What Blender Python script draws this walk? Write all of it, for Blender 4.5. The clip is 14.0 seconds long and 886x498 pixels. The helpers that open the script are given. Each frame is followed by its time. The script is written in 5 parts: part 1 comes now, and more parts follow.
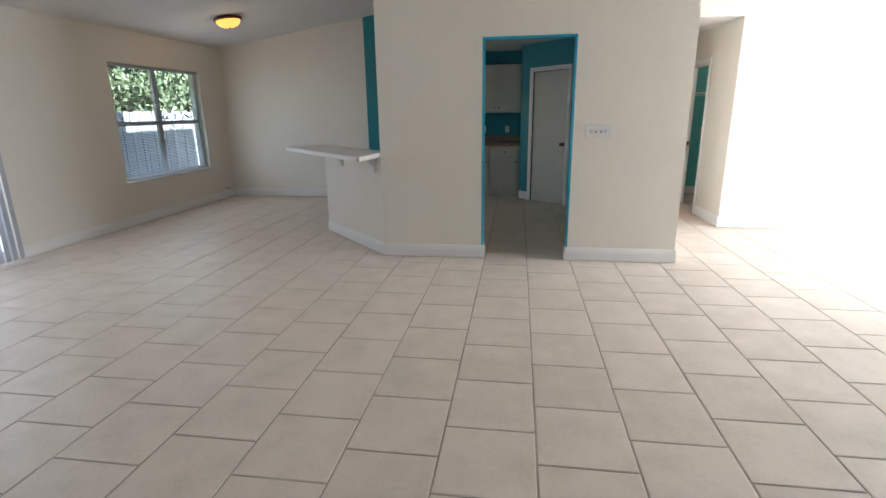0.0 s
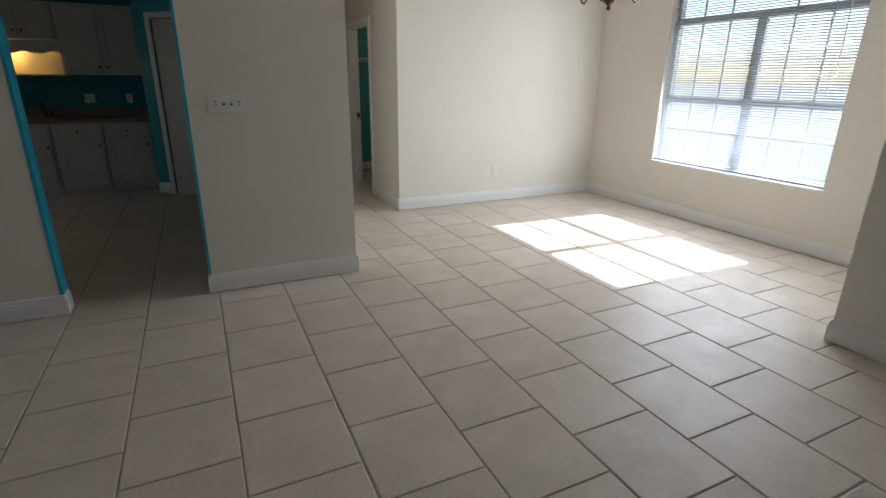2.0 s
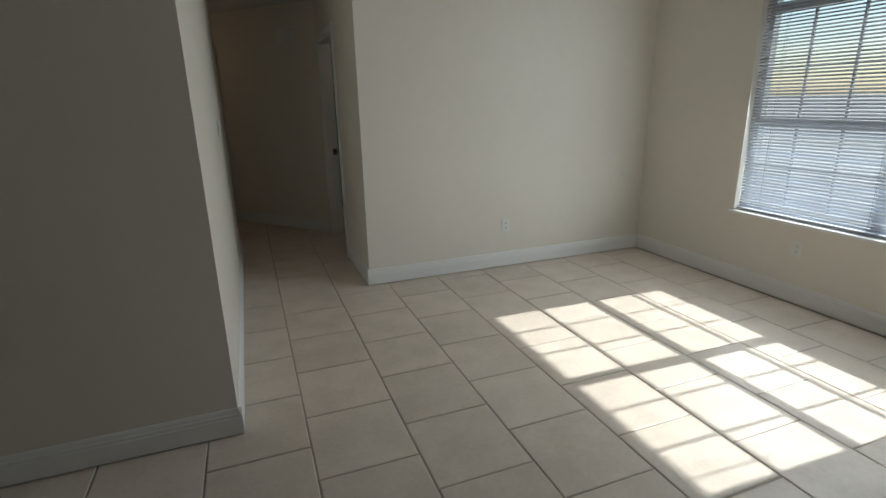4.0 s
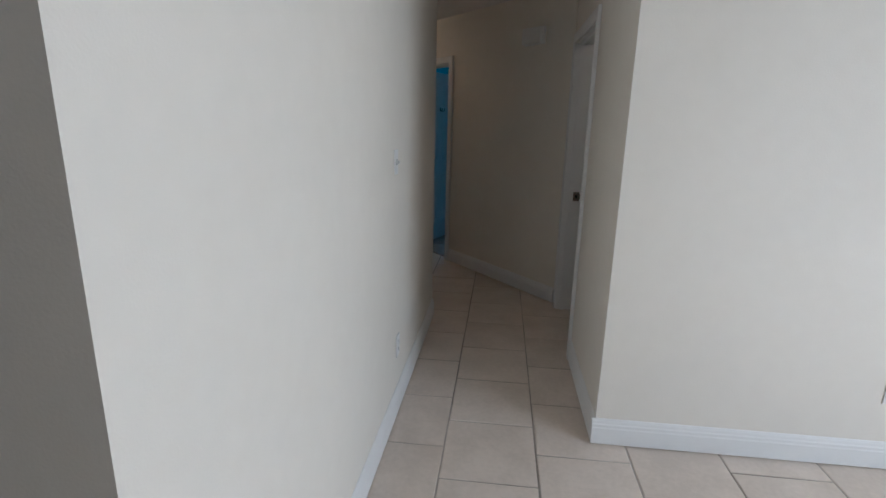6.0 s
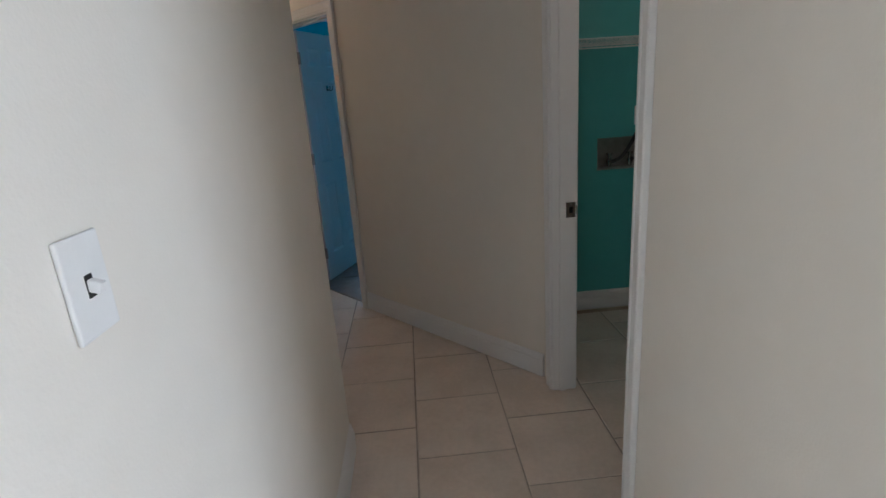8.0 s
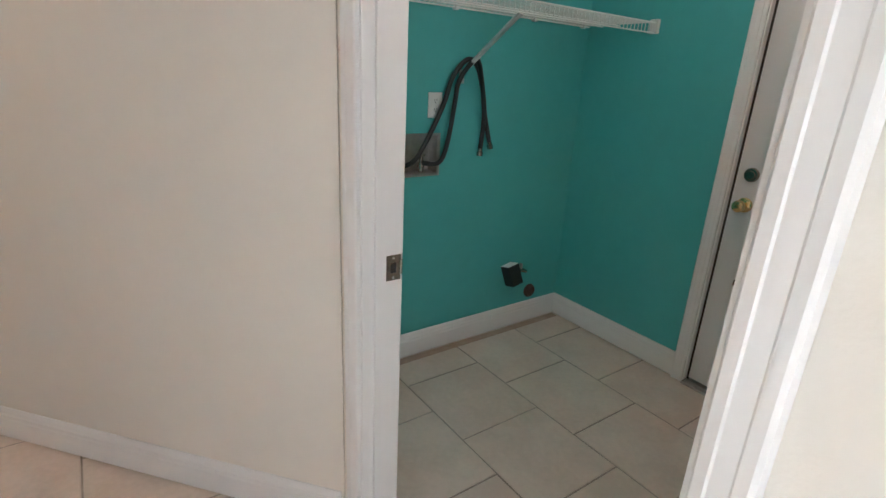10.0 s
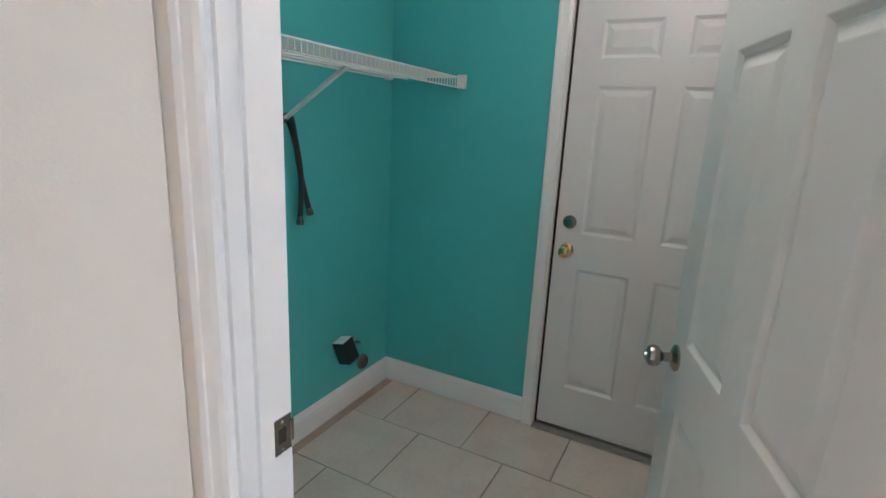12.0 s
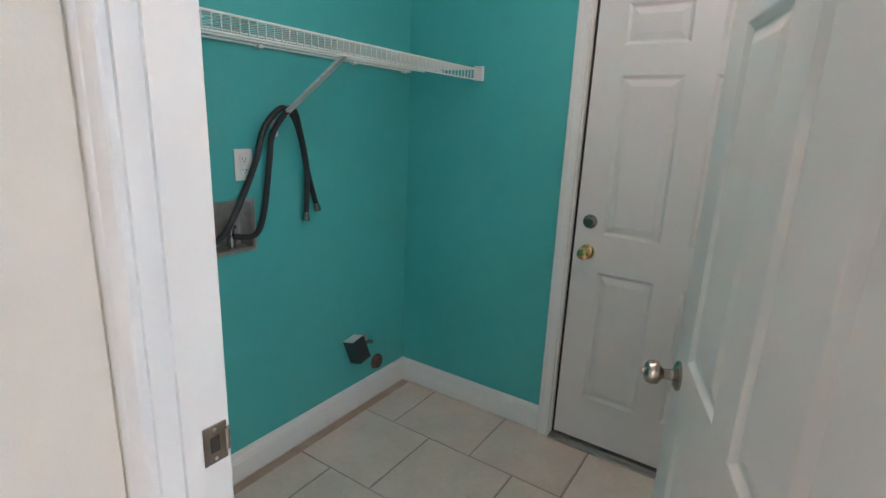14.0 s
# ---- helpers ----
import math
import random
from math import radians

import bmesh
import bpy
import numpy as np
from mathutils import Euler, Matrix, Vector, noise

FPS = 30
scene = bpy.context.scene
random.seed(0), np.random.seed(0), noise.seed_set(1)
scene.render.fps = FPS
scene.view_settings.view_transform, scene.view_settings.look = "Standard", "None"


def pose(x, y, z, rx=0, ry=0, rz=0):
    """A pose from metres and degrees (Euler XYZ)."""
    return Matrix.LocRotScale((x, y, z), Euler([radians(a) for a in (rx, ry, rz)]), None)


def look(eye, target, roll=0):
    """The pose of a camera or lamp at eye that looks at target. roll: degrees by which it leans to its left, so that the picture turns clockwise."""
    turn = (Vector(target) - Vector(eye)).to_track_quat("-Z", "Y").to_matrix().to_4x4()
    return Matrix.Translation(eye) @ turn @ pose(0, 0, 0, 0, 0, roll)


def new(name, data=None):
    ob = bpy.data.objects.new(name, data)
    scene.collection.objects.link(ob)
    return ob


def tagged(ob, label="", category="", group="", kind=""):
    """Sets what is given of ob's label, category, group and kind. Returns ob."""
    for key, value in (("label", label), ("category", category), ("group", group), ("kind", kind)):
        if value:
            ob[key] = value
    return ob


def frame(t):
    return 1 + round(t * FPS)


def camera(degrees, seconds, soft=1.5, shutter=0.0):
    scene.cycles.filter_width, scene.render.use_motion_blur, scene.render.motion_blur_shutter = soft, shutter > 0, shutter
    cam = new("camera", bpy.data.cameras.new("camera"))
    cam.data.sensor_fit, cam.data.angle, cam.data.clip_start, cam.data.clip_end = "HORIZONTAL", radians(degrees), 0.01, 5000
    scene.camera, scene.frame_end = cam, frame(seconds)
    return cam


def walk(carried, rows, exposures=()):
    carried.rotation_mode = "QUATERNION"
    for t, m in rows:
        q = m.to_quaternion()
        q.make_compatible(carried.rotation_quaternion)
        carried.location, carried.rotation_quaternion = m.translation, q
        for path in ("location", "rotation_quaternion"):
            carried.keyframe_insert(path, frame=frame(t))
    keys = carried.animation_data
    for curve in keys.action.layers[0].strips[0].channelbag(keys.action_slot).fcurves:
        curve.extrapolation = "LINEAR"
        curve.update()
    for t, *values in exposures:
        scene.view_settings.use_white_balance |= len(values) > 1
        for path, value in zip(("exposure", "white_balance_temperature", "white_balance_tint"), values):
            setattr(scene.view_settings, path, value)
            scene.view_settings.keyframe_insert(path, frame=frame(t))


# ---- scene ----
cam = camera(82.5, 14.0)
PATH = [
    (0, (-1.532, -5.025, 1.466), (-1.817, -3.117, 0.941), -0.8),
    (0.5, (-1.489, -4.693, 1.46), (-1.342, -2.773, 0.919), -2.1),
    (1, (-1.43, -4.312, 1.468), (-0.836, -2.488, 0.899), -3.6),
    (1.5, (-1.257, -3.938, 1.431), (-0.528, -2.145, 0.926), -0.2),
    (2, (-0.993, -3.611, 1.431), (-0.171, -1.903, 0.793), 0.7),
    (2.2, (-0.892, -3.46, 1.41), (-0.037, -1.75, 0.822), -0.1),
    (4.3, (0.273, -1.946, 1.45), (0.862, -0.114, 0.906), -1.2),
    (4.5, (0.313, -1.764, 1.451), (0.763, 0.116, 0.942), 0.6),
    (5, (0.449, -1.387, 1.511), (0.595, 0.51, 0.895), 1.2),
    (5.5, (0.494, -0.942, 1.5), (0.517, 0.984, 0.962), 0.9),
    (6, (0.49, -0.523, 1.488), (0.277, 1.403, 0.994), 1.3),
    (6.5, (0.5, -0.038, 1.506), (0.209, 1.869, 0.978), 1.1),
    (7, (0.485, 0.387, 1.481), (0.331, 2.328, 1.025), -1.2),
    (7.2, (0.458, 0.584, 1.494), (0.377, 2.513, 0.971), -2.0),
    (9.3, (0.318, 2.071, 1.402), (0.896, 3.896, 0.822), -0.1),
    (9.5, (0.358, 2.186, 1.415), (1.096, 3.959, 0.858), 2.0),
    (10, (0.471, 2.415, 1.413), (1.574, 3.952, 0.763), 3.0),
    (10.5, (0.52, 2.605, 1.407), (2.02, 3.779, 0.798), 0.3),
    (11, (0.502, 2.787, 1.426), (2.155, 3.694, 0.76), 0.1),
    (11.5, (0.517, 2.854, 1.48), (2.261, 3.684, 0.962), 2.7),
    (12, (0.506, 2.879, 1.485), (2.228, 3.774, 1.003), 2.8),
    (12.5, (0.497, 2.883, 1.5), (2.22, 3.824, 1.117), 3.1),
    (13, (0.507, 2.886, 1.508), (2.234, 3.817, 1.119), 2.1),
    (13.5, (0.551, 2.844, 1.482), (2.253, 3.79, 1.028), 2.0),
    (14, (0.67, 2.779, 1.471), (2.293, 3.839, 0.975), 2.5),
]
EXPOSURES = [(0, 3.25, 6000, 9), (0.5, 2.85, 5950, 9), (1, 2.25, 6000, 9), (1.5, 1.87, 6000, 8), (2.2, 1.38, 6050, 7), (4.3, 0.48, 6150, 2), (4.7, 0.64, 6100, 4), (5.1, 1.06, 5600, 8), (6, 1.43, 5550, 9), (7.2, 1.6, 5550, 9),
             (9.3, 3.75, 5400, 11), (10.1, 4.1, 5500, 11), (10.5, 4.05, 5250, 11), (11, 4.42, 5150, 11), (12.2, 4.35, 5150, 11), (13.2, 4.28, 5150, 11), (14, 4.48, 5200, 11)]
walk(cam, [(t, look(eye, target, roll)) for t, eye, target, roll in PATH], EXPOSURES)


# ---- light ----
SUN = Vector((-1.0, 0.035, -0.89)).normalized()
world = bpy.data.worlds.new("sky")
scene.world = world
world.use_nodes = True
sky = world.node_tree.nodes.new("ShaderNodeTexSky")
sky.sky_type = "NISHITA"
sky.sun_disc = False
sky.sun_elevation = math.asin(-SUN.z)
sky.sun_rotation = radians(90)
world.node_tree.links.new(sky.outputs[0], world.node_tree.nodes["Background"].inputs[0])
world.node_tree.nodes["Background"].inputs[1].default_value = 0.09

sun_data = bpy.data.lights.new("sun", "SUN")
sun_data.energy, sun_data.angle, sun_data.color = 5.0, radians(0.6), (1.0, 0.97, 0.93)
sun = new("sun", sun_data)
sun.matrix_world = Matrix.Translation((12, 0, 12)) @ SUN.to_track_quat("-Z", "Y").to_matrix().to_4x4()


def area(name, eye, target, w, h, power, colour):
    d = bpy.data.lights.new(name, "AREA")
    d.shape, d.size, d.size_y, d.energy, d.color = "RECTANGLE", w, h, power, colour
    ob = new(name, d)
    ob.matrix_world = look(eye, target)
    return ob


DAY = (0.86, 0.93, 1.0)
area("window_daylight", (3.735, -0.28, 1.44), (1.7, -0.28, 1.2), 1.8, 1.7, 21.5, (0.92, 0.97, 1.0))
area("window_daylight", (-6.76, 2.08, 1.36), (-5.0, 2.08, 1.2), 1.8, 1.5, 1.3, DAY)
area("window_daylight", (-6.78, -1.75, 1.05), (-5.0, -1.75, 0.35), 2.3, 2.0, 6.0, DAY)
area("window_daylight", (-0.1, 8.19, 1.4), (-0.2, 6.0, 1.1), 1.4, 1.1, 4.2, (0.50, 0.77, 1.0))


def bulb(name, place, power, colour, r=0.05):
    d = bpy.data.lights.new(name, "POINT")
    d.energy, d.color, d.shadow_soft_size = power, colour, r
    ob = new(name, d)
    ob.location = place
    return ob


WARM = (1.0, 0.72, 0.42)
bulb("ceiling_lamp_bulb", (-5.55, 2.03, 2.68), 0.6, WARM)
bulb("sink_lamp_bulb", (-2.85, 4.36, 1.655), 0.75, (1.0, 0.52, 0.10), 0.03)
bulb("laundry_lamp_bulb", (1.78, 3.075, 2.31), 0.82, (1.0, 0.77, 0.61), 0.09)
bulb("hall_lamp_bulb", (-1.3, 5.28, 2.28), 1.1, (1.0, 0.76, 0.53), 0.08)


# ---- materials ----
def material(name, colour, rough=0.6, metal=0.0, colour2=None, scale=6.0, detail=4.0, bump=0.0, bump_scale=200.0, spec=0.5, per_object=0.0, bump2=0.0):
    """A painted, tiled or metal surface: two scales of colour change and a fine relief."""
    m = bpy.data.materials.new(name)
    m.use_nodes = True
    t = m.node_tree
    b = t.nodes["Principled BSDF"]
    b.inputs["Base Color"].default_value = (*colour, 1)
    b.inputs["Roughness"].default_value = rough
    b.inputs["Metallic"].default_value = metal
    b.inputs["Specular IOR Level"].default_value = spec
    co = t.nodes.new("ShaderNodeTexCoord")
    source = co.outputs["Object"]
    if per_object:
        info = t.nodes.new("ShaderNodeObjectInfo")
        add = t.nodes.new("ShaderNodeVectorMath")
        add.operation = "MULTIPLY_ADD"
        comb = t.nodes.new("ShaderNodeCombineXYZ")
        for k in range(3):
            t.links.new(info.outputs["Random"], comb.inputs[k])
        t.links.new(comb.outputs[0], add.inputs[0])
        add.inputs[1].default_value = (37, 61, 13)
        t.links.new(source, add.inputs[2])
        source = add.outputs[0]
    if colour2:
        n1 = t.nodes.new("ShaderNodeTexNoise")
        n1.inputs["Scale"].default_value, n1.inputs["Detail"].default_value = scale, detail
        n2 = t.nodes.new("ShaderNodeTexNoise")
        n2.inputs["Scale"].default_value, n2.inputs["Detail"].default_value = scale * 9, 3
        t.links.new(source, n1.inputs["Vector"])
        t.links.new(source, n2.inputs["Vector"])
        mixn = t.nodes.new("ShaderNodeMath")
        mixn.operation = "MULTIPLY_ADD"
        mixn.inputs[1].default_value = 0.35
        t.links.new(n2.outputs[0], mixn.inputs[0])
        sc = t.nodes.new("ShaderNodeMath")
        sc.operation = "MULTIPLY"
        sc.inputs[1].default_value = 0.65
        t.links.new(n1.outputs[0], sc.inputs[0])
        t.links.new(sc.outputs[0], mixn.inputs[2])
        fac = mixn.outputs[0]
        if per_object:
            more = t.nodes.new("ShaderNodeMath")
            more.operation = "MULTIPLY_ADD"
            more.inputs[1].default_value = per_object
            t.links.new(info.outputs["Random"], more.inputs[0])
            t.links.new(fac, more.inputs[2])
            less = t.nodes.new("ShaderNodeMath")
            less.operation = "SUBTRACT"
            less.inputs[1].default_value = per_object / 2
            t.links.new(more.outputs[0], less.inputs[0])
            fac = less.outputs[0]
        ramp = t.nodes.new("ShaderNodeValToRGB")
        ramp.color_ramp.elements[0].position, ramp.color_ramp.elements[1].position = 0.36, 0.64
        ramp.color_ramp.elements[0].color = (*colour2, 1)
        ramp.color_ramp.elements[1].color = (*colour, 1)
        t.links.new(fac, ramp.inputs[0])
        t.links.new(ramp.outputs[0], b.inputs["Base Color"])
        rr = t.nodes.new("ShaderNodeMapRange")
        rr.inputs["To Min"].default_value, rr.inputs["To Max"].default_value = min(1, rough * 1.2), rough * 0.82
        t.links.new(n1.outputs[0], rr.inputs[0])
        t.links.new(rr.outputs[0], b.inputs["Roughness"])
    if bump:
        nb = t.nodes.new("ShaderNodeTexNoise")
        nb.inputs["Scale"].default_value, nb.inputs["Detail"].default_value = bump_scale, 3
        t.links.new(source, nb.inputs["Vector"])
        bp = t.nodes.new("ShaderNodeBump")
        bp.inputs["Strength"].default_value, bp.inputs["Distance"].default_value = bump, 0.002
        t.links.new(nb.outputs[0], bp.inputs["Height"])
        if bump2:
            nc = t.nodes.new("ShaderNodeTexNoise")
            nc.inputs["Scale"].default_value, nc.inputs["Detail"].default_value = 3.0, 2
            t.links.new(source, nc.inputs["Vector"])
            bq = t.nodes.new("ShaderNodeBump")
            bq.inputs["Strength"].default_value, bq.inputs["Distance"].default_value = bump2, 0.02
            t.links.new(nc.outputs[0], bq.inputs["Height"])
            t.links.new(bq.outputs[0], bp.inputs["Normal"])
        t.links.new(bp.outputs[0], b.inputs["Normal"])
    return m


def glow(name, colour, strength):
    m = bpy.data.materials.new(name)
    m.use_nodes = True
    b = m.node_tree.nodes["Principled BSDF"]
    b.inputs["Base Color"].default_value = (*colour, 1)
    b.inputs["Emission Color"].default_value = (*colour, 1)
    b.inputs["Emission Strength"].default_value = strength
    return m


def clear_glass(name):
    m = bpy.data.materials.new(name)
    m.use_nodes = True
    b = m.node_tree.nodes["Principled BSDF"]
    b.inputs["Base Color"].default_value = (0.95, 0.98, 0.97, 1)
    b.inputs["Roughness"].default_value = 0.02
    b.inputs["Transmission Weight"].default_value = 1.0
    b.inputs["IOR"].default_value = 1.02
    return m


CREAM = material("cream_wall_paint", (0.815, 0.768, 0.692), 0.62, colour2=(0.785, 0.738, 0.662), scale=1.4, bump=0.25, bump_scale=160, bump2=0.15)
CEIL = material("ceiling_paint", (0.80, 0.78, 0.75), 0.8, colour2=(0.77, 0.75, 0.72), scale=2.0, bump=0.5, bump_scale=90)
TEAL = material("teal_wall_paint", (0.115, 0.485, 0.475), 0.5, colour2=(0.103, 0.45, 0.44), scale=2.0, bump=0.3, bump_scale=150, bump2=0.15)
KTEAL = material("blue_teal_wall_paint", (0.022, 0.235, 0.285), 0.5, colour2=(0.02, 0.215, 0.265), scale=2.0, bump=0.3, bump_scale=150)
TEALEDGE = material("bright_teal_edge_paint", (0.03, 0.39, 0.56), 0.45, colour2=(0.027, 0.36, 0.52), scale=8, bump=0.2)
BLUE = material("bright_blue_wall_paint", (0.03, 0.42, 0.56), 0.55, colour2=(0.027, 0.39, 0.52), scale=2.0, bump=0.2)
WHITE = material("white_trim_paint", (0.82, 0.815, 0.80), 0.55, colour2=(0.80, 0.79, 0.775), scale=3.0, bump=0.08, bump_scale=60)
DOORW = material("white_door_paint", (0.74, 0.725, 0.715), 0.34, colour2=(0.715, 0.70, 0.69), scale=2.5, bump=0.2, bump_scale=110)
CABW = material("cream_cabinet_paint", (0.56, 0.54, 0.48), 0.42, colour2=(0.52, 0.50, 0.44), scale=3.0, bump=0.1, bump_scale=60)
TILE = material("beige_ceramic_tile", (0.75, 0.65, 0.565), 0.42, colour2=(0.64, 0.55, 0.47), scale=5.0, detail=6, bump=0.35, bump_scale=120, per_object=0.16, bump2=0.06, spec=0.35)
GROUT = material("brown_grey_grout", (0.25, 0.205, 0.165), 0.9, colour2=(0.50, 0.44, 0.385), scale=2.2, bump=0.5, bump_scale=300)
PLASTIC = material("white_plastic", (0.82, 0.81, 0.79), 0.35, colour2=(0.79, 0.78, 0.76), scale=20)
NICKEL = material("satin_nickel", (0.42, 0.375, 0.33), 0.22, 1.0, colour2=(0.33, 0.29, 0.25), scale=30)
BRASS = material("polished_brass", (0.83, 0.60, 0.28), 0.16, 1.0, colour2=(0.70, 0.49, 0.22), scale=30)
RUST = material("worn_bronze_hinge", (0.13, 0.075, 0.05), 0.42, 0.7, colour2=(0.24, 0.15, 0.10), scale=40, bump=0.3)
BRONZE = material("oil_rubbed_bronze", (0.10, 0.045, 0.03), 0.36, 0.75, colour2=(0.17, 0.08, 0.05), scale=30, bump=0.2)
STEEL = material("galvanised_steel", (0.50, 0.48, 0.46), 0.35, 0.9, colour2=(0.40, 0.38, 0.36), scale=25)
RUBBER = material("black_rubber", (0.016, 0.016, 0.018), 0.45, colour2=(0.024, 0.024, 0.026), scale=40, bump=0.1)
DARK = material("dark_void_paint", (0.02, 0.018, 0.016), 0.8, colour2=(0.03, 0.027, 0.024), scale=20)
WIRE = material("white_vinyl_wire", (0.80, 0.79, 0.76), 0.35, colour2=(0.77, 0.76, 0.73), scale=30)
# white blind; the grey-blue base puts its backlit shade into the colour
SLAT = material("shade_greyed_blind_slat", (0.46, 0.48, 0.53), 0.45, colour2=(0.42, 0.44, 0.49), scale=4)
FRAMEM = material("white_window_aluminium", (0.74, 0.75, 0.76), 0.35, 0.1, colour2=(0.70, 0.71, 0.72), scale=9)
COUNTER = material("brown_laminate_counter", (0.30, 0.21, 0.15), 0.3, colour2=(0.20, 0.135, 0.095), scale=14, detail=8)
BARTOP = material("white_bar_counter", (0.78, 0.76, 0.73), 0.3, colour2=(0.74, 0.72, 0.69), scale=9)
SHADE = glow("cream_alabaster_glass", (0.86, 0.76, 0.56), 0.12)
LAMPGLASS = glow("lit_amber_glass", (1.0, 0.36, 0.07), 0.22)
BULBGLOW = glow("lit_bulb", (1.0, 0.82, 0.5), 2.0)
PLANK = material("grey_brown_wood_plank", (0.30, 0.25, 0.22), 0.4, colour2=(0.20, 0.165, 0.145), scale=9, detail=8, per_object=0.3)
APPL = material("white_enamel", (0.80, 0.80, 0.79), 0.22, colour2=(0.78, 0.78, 0.77), scale=4)
VANE = material("grey_vinyl_vane", (0.50, 0.50, 0.55), 0.5, colour2=(0.46, 0.46, 0.51), scale=3)
GLASS = clear_glass("window_glass")
GRASS = material("dry_lawn", (0.14, 0.17, 0.07), 0.95, colour2=(0.22, 0.22, 0.10), scale=1.2, detail=8, bump=0.6, bump_scale=40)
CONCRETE = material("pale_concrete", (0.33, 0.32, 0.31), 0.85, colour2=(0.28, 0.27, 0.262), scale=2, bump=0.3)
LEAF = material("tree_leaves", (0.085, 0.115, 0.055), 0.6, colour2=(0.045, 0.07, 0.032), scale=1.3)
BARK = material("tree_bark", (0.16, 0.11, 0.075), 0.9, colour2=(0.10, 0.07, 0.05), scale=9, bump=0.6, bump_scale=40)
FENCE = material("grey_fence_wood", (0.20, 0.21, 0.24), 0.8, colour2=(0.14, 0.15, 0.18), scale=4, per_object=0.3)
STUCCO = material("white_stucco", (0.86, 0.855, 0.84), 0.9, colour2=(0.82, 0.81, 0.79), scale=2, bump=0.4)
HOUSEWALL = material("cream_stucco", (0.88, 0.80, 0.67), 0.9, colour2=(0.84, 0.76, 0.63), scale=2, bump=0.4)
ROOFT = material("pink_grey_shingle", (0.66, 0.52, 0.50), 0.9, colour2=(0.55, 0.42, 0.41), scale=6, bump=0.4)


# ---- mesh helpers ----
def box(bm, x0, x1, y0, y1, z0, z1, bevel=0.0, m=None):
    c = Vector(((x0 + x1) / 2, (y0 + y1) / 2, (z0 + z1) / 2))
    mat = Matrix.Translation(c) @ Matrix.Diagonal((abs(x1 - x0), abs(y1 - y0), abs(z1 - z0), 1))
    vs = bmesh.ops.create_cube(bm, size=1, matrix=mat)["verts"]
    if bevel:
        es = list({e for v in vs for e in v.link_edges})
        out = bmesh.ops.bevel(bm, geom=es, offset=bevel, segments=2, affect="EDGES", profile=0.6)
        vs = list({v for f in out["faces"] for v in f.verts} | {v for v in vs if v.is_valid})
    if m is not None:
        bmesh.ops.transform(bm, matrix=m, verts=vs)
    return vs


def tube(bm, pts, r, n=8, closed=False):
    """A round bar along points; r may be a number or a list of radii."""
    pts = [Vector(p) for p in pts]
    rings = []
    up = Vector((0.123, 0.31, 0.95)).normalized()
    for i, p in enumerate(pts):
        a, b = pts[max(i - 1, 0)], pts[min(i + 1, len(pts) - 1)]
        d = (b - a).normalized()
        u = d.cross(up)
        if u.length < 1e-3:
            u = d.cross(Vector((1, 0, 0)))
        u.normalize()
        v = d.cross(u)
        rr = r[i] if isinstance(r, (list, tuple)) else r
        rings.append([bm.verts.new(p + rr * (math.cos(k * math.tau / n) * u + math.sin(k * math.tau / n) * v)) for k in range(n)])
    for a, b in zip(rings, rings[1:]):
        for k in range(n):
            bm.faces.new((a[k], a[(k + 1) % n], b[(k + 1) % n], b[k]))
    bm.faces.new(rings[0][::-1])
    bm.faces.new(rings[-1])


def lathe(bm, profile, n=24, m=None):
    """A turned body from (radius, height) pairs round z."""
    rings = []
    for r, z in profile:
        rings.append([bm.verts.new((max(r, 1e-4) * math.cos(k * math.tau / n), max(r, 1e-4) * math.sin(k * math.tau / n), z)) for k in range(n)])
    for a, b in zip(rings, rings[1:]):
        for k in range(n):
            bm.faces.new((a[k], a[(k + 1) % n], b[(k + 1) % n], b[k]))
    if m is not None:
        bmesh.ops.transform(bm, matrix=m, verts=[v for ring in rings for v in ring])


def prism(bm, poly, z0, z1, m=None):
    lo = [bm.verts.new((x, y, z0)) for x, y in poly]
    hi = [bm.verts.new((x, y, z1)) for x, y in poly]
    bm.faces.new(lo[::-1])
    bm.faces.new(hi)
    for k in range(len(poly)):
        j = (k + 1) % len(poly)
        bm.faces.new((lo[k], lo[j], hi[j], hi[k]))
    if m is not None:
        bmesh.ops.transform(bm, matrix=m, verts=lo + hi)


def bend(pts, n=6):
    """A smooth curve through points."""
    pts = [Vector(p) for p in pts]
    out = []
    for i in range(len(pts) - 1):
        p0, p1, p2, p3 = pts[max(i - 1, 0)], pts[i], pts[i + 1], pts[min(i + 2, len(pts) - 1)]
        for k in range(n):
            t = k / n
            out.append(0.5 * ((2 * p1) + (p2 - p0) * t + (2 * p0 - 5 * p1 + 4 * p2 - p3) * t * t + (3 * p1 - p0 - 3 * p2 + p3) * t ** 3))
    out.append(pts[-1])
    return out


def finish(bm, name, mat, smooth=False):
    bmesh.ops.recalc_face_normals(bm, faces=bm.faces)
    me = bpy.data.meshes.new(name)
    bm.to_mesh(me)
    bm.free()
    me.materials.append(mat)
    if smooth:
        for p in me.polygons:
            p.use_smooth = True
        me.set_sharp_from_angle(angle=radians(38))
    return me


def part(name, bm, mat, parent=None, label="", smooth=False):
    ob = new(name, finish(bm, name, mat, smooth))
    if parent is not None:
        ob.parent = parent
    if label:
        ob["label"] = label
    return ob


def thing(name, label, category, at=None, group="", kind=""):
    ob = new(name)
    ob.empty_display_size = 0.1
    if at is not None:
        ob.matrix_world = at
    return tagged(ob, label, category, group, kind)


def structure(name, bm, mat, label, category="wall", smooth=False):
    return tagged(part(name, bm, mat, None, "", smooth), label, category, "", "structure")


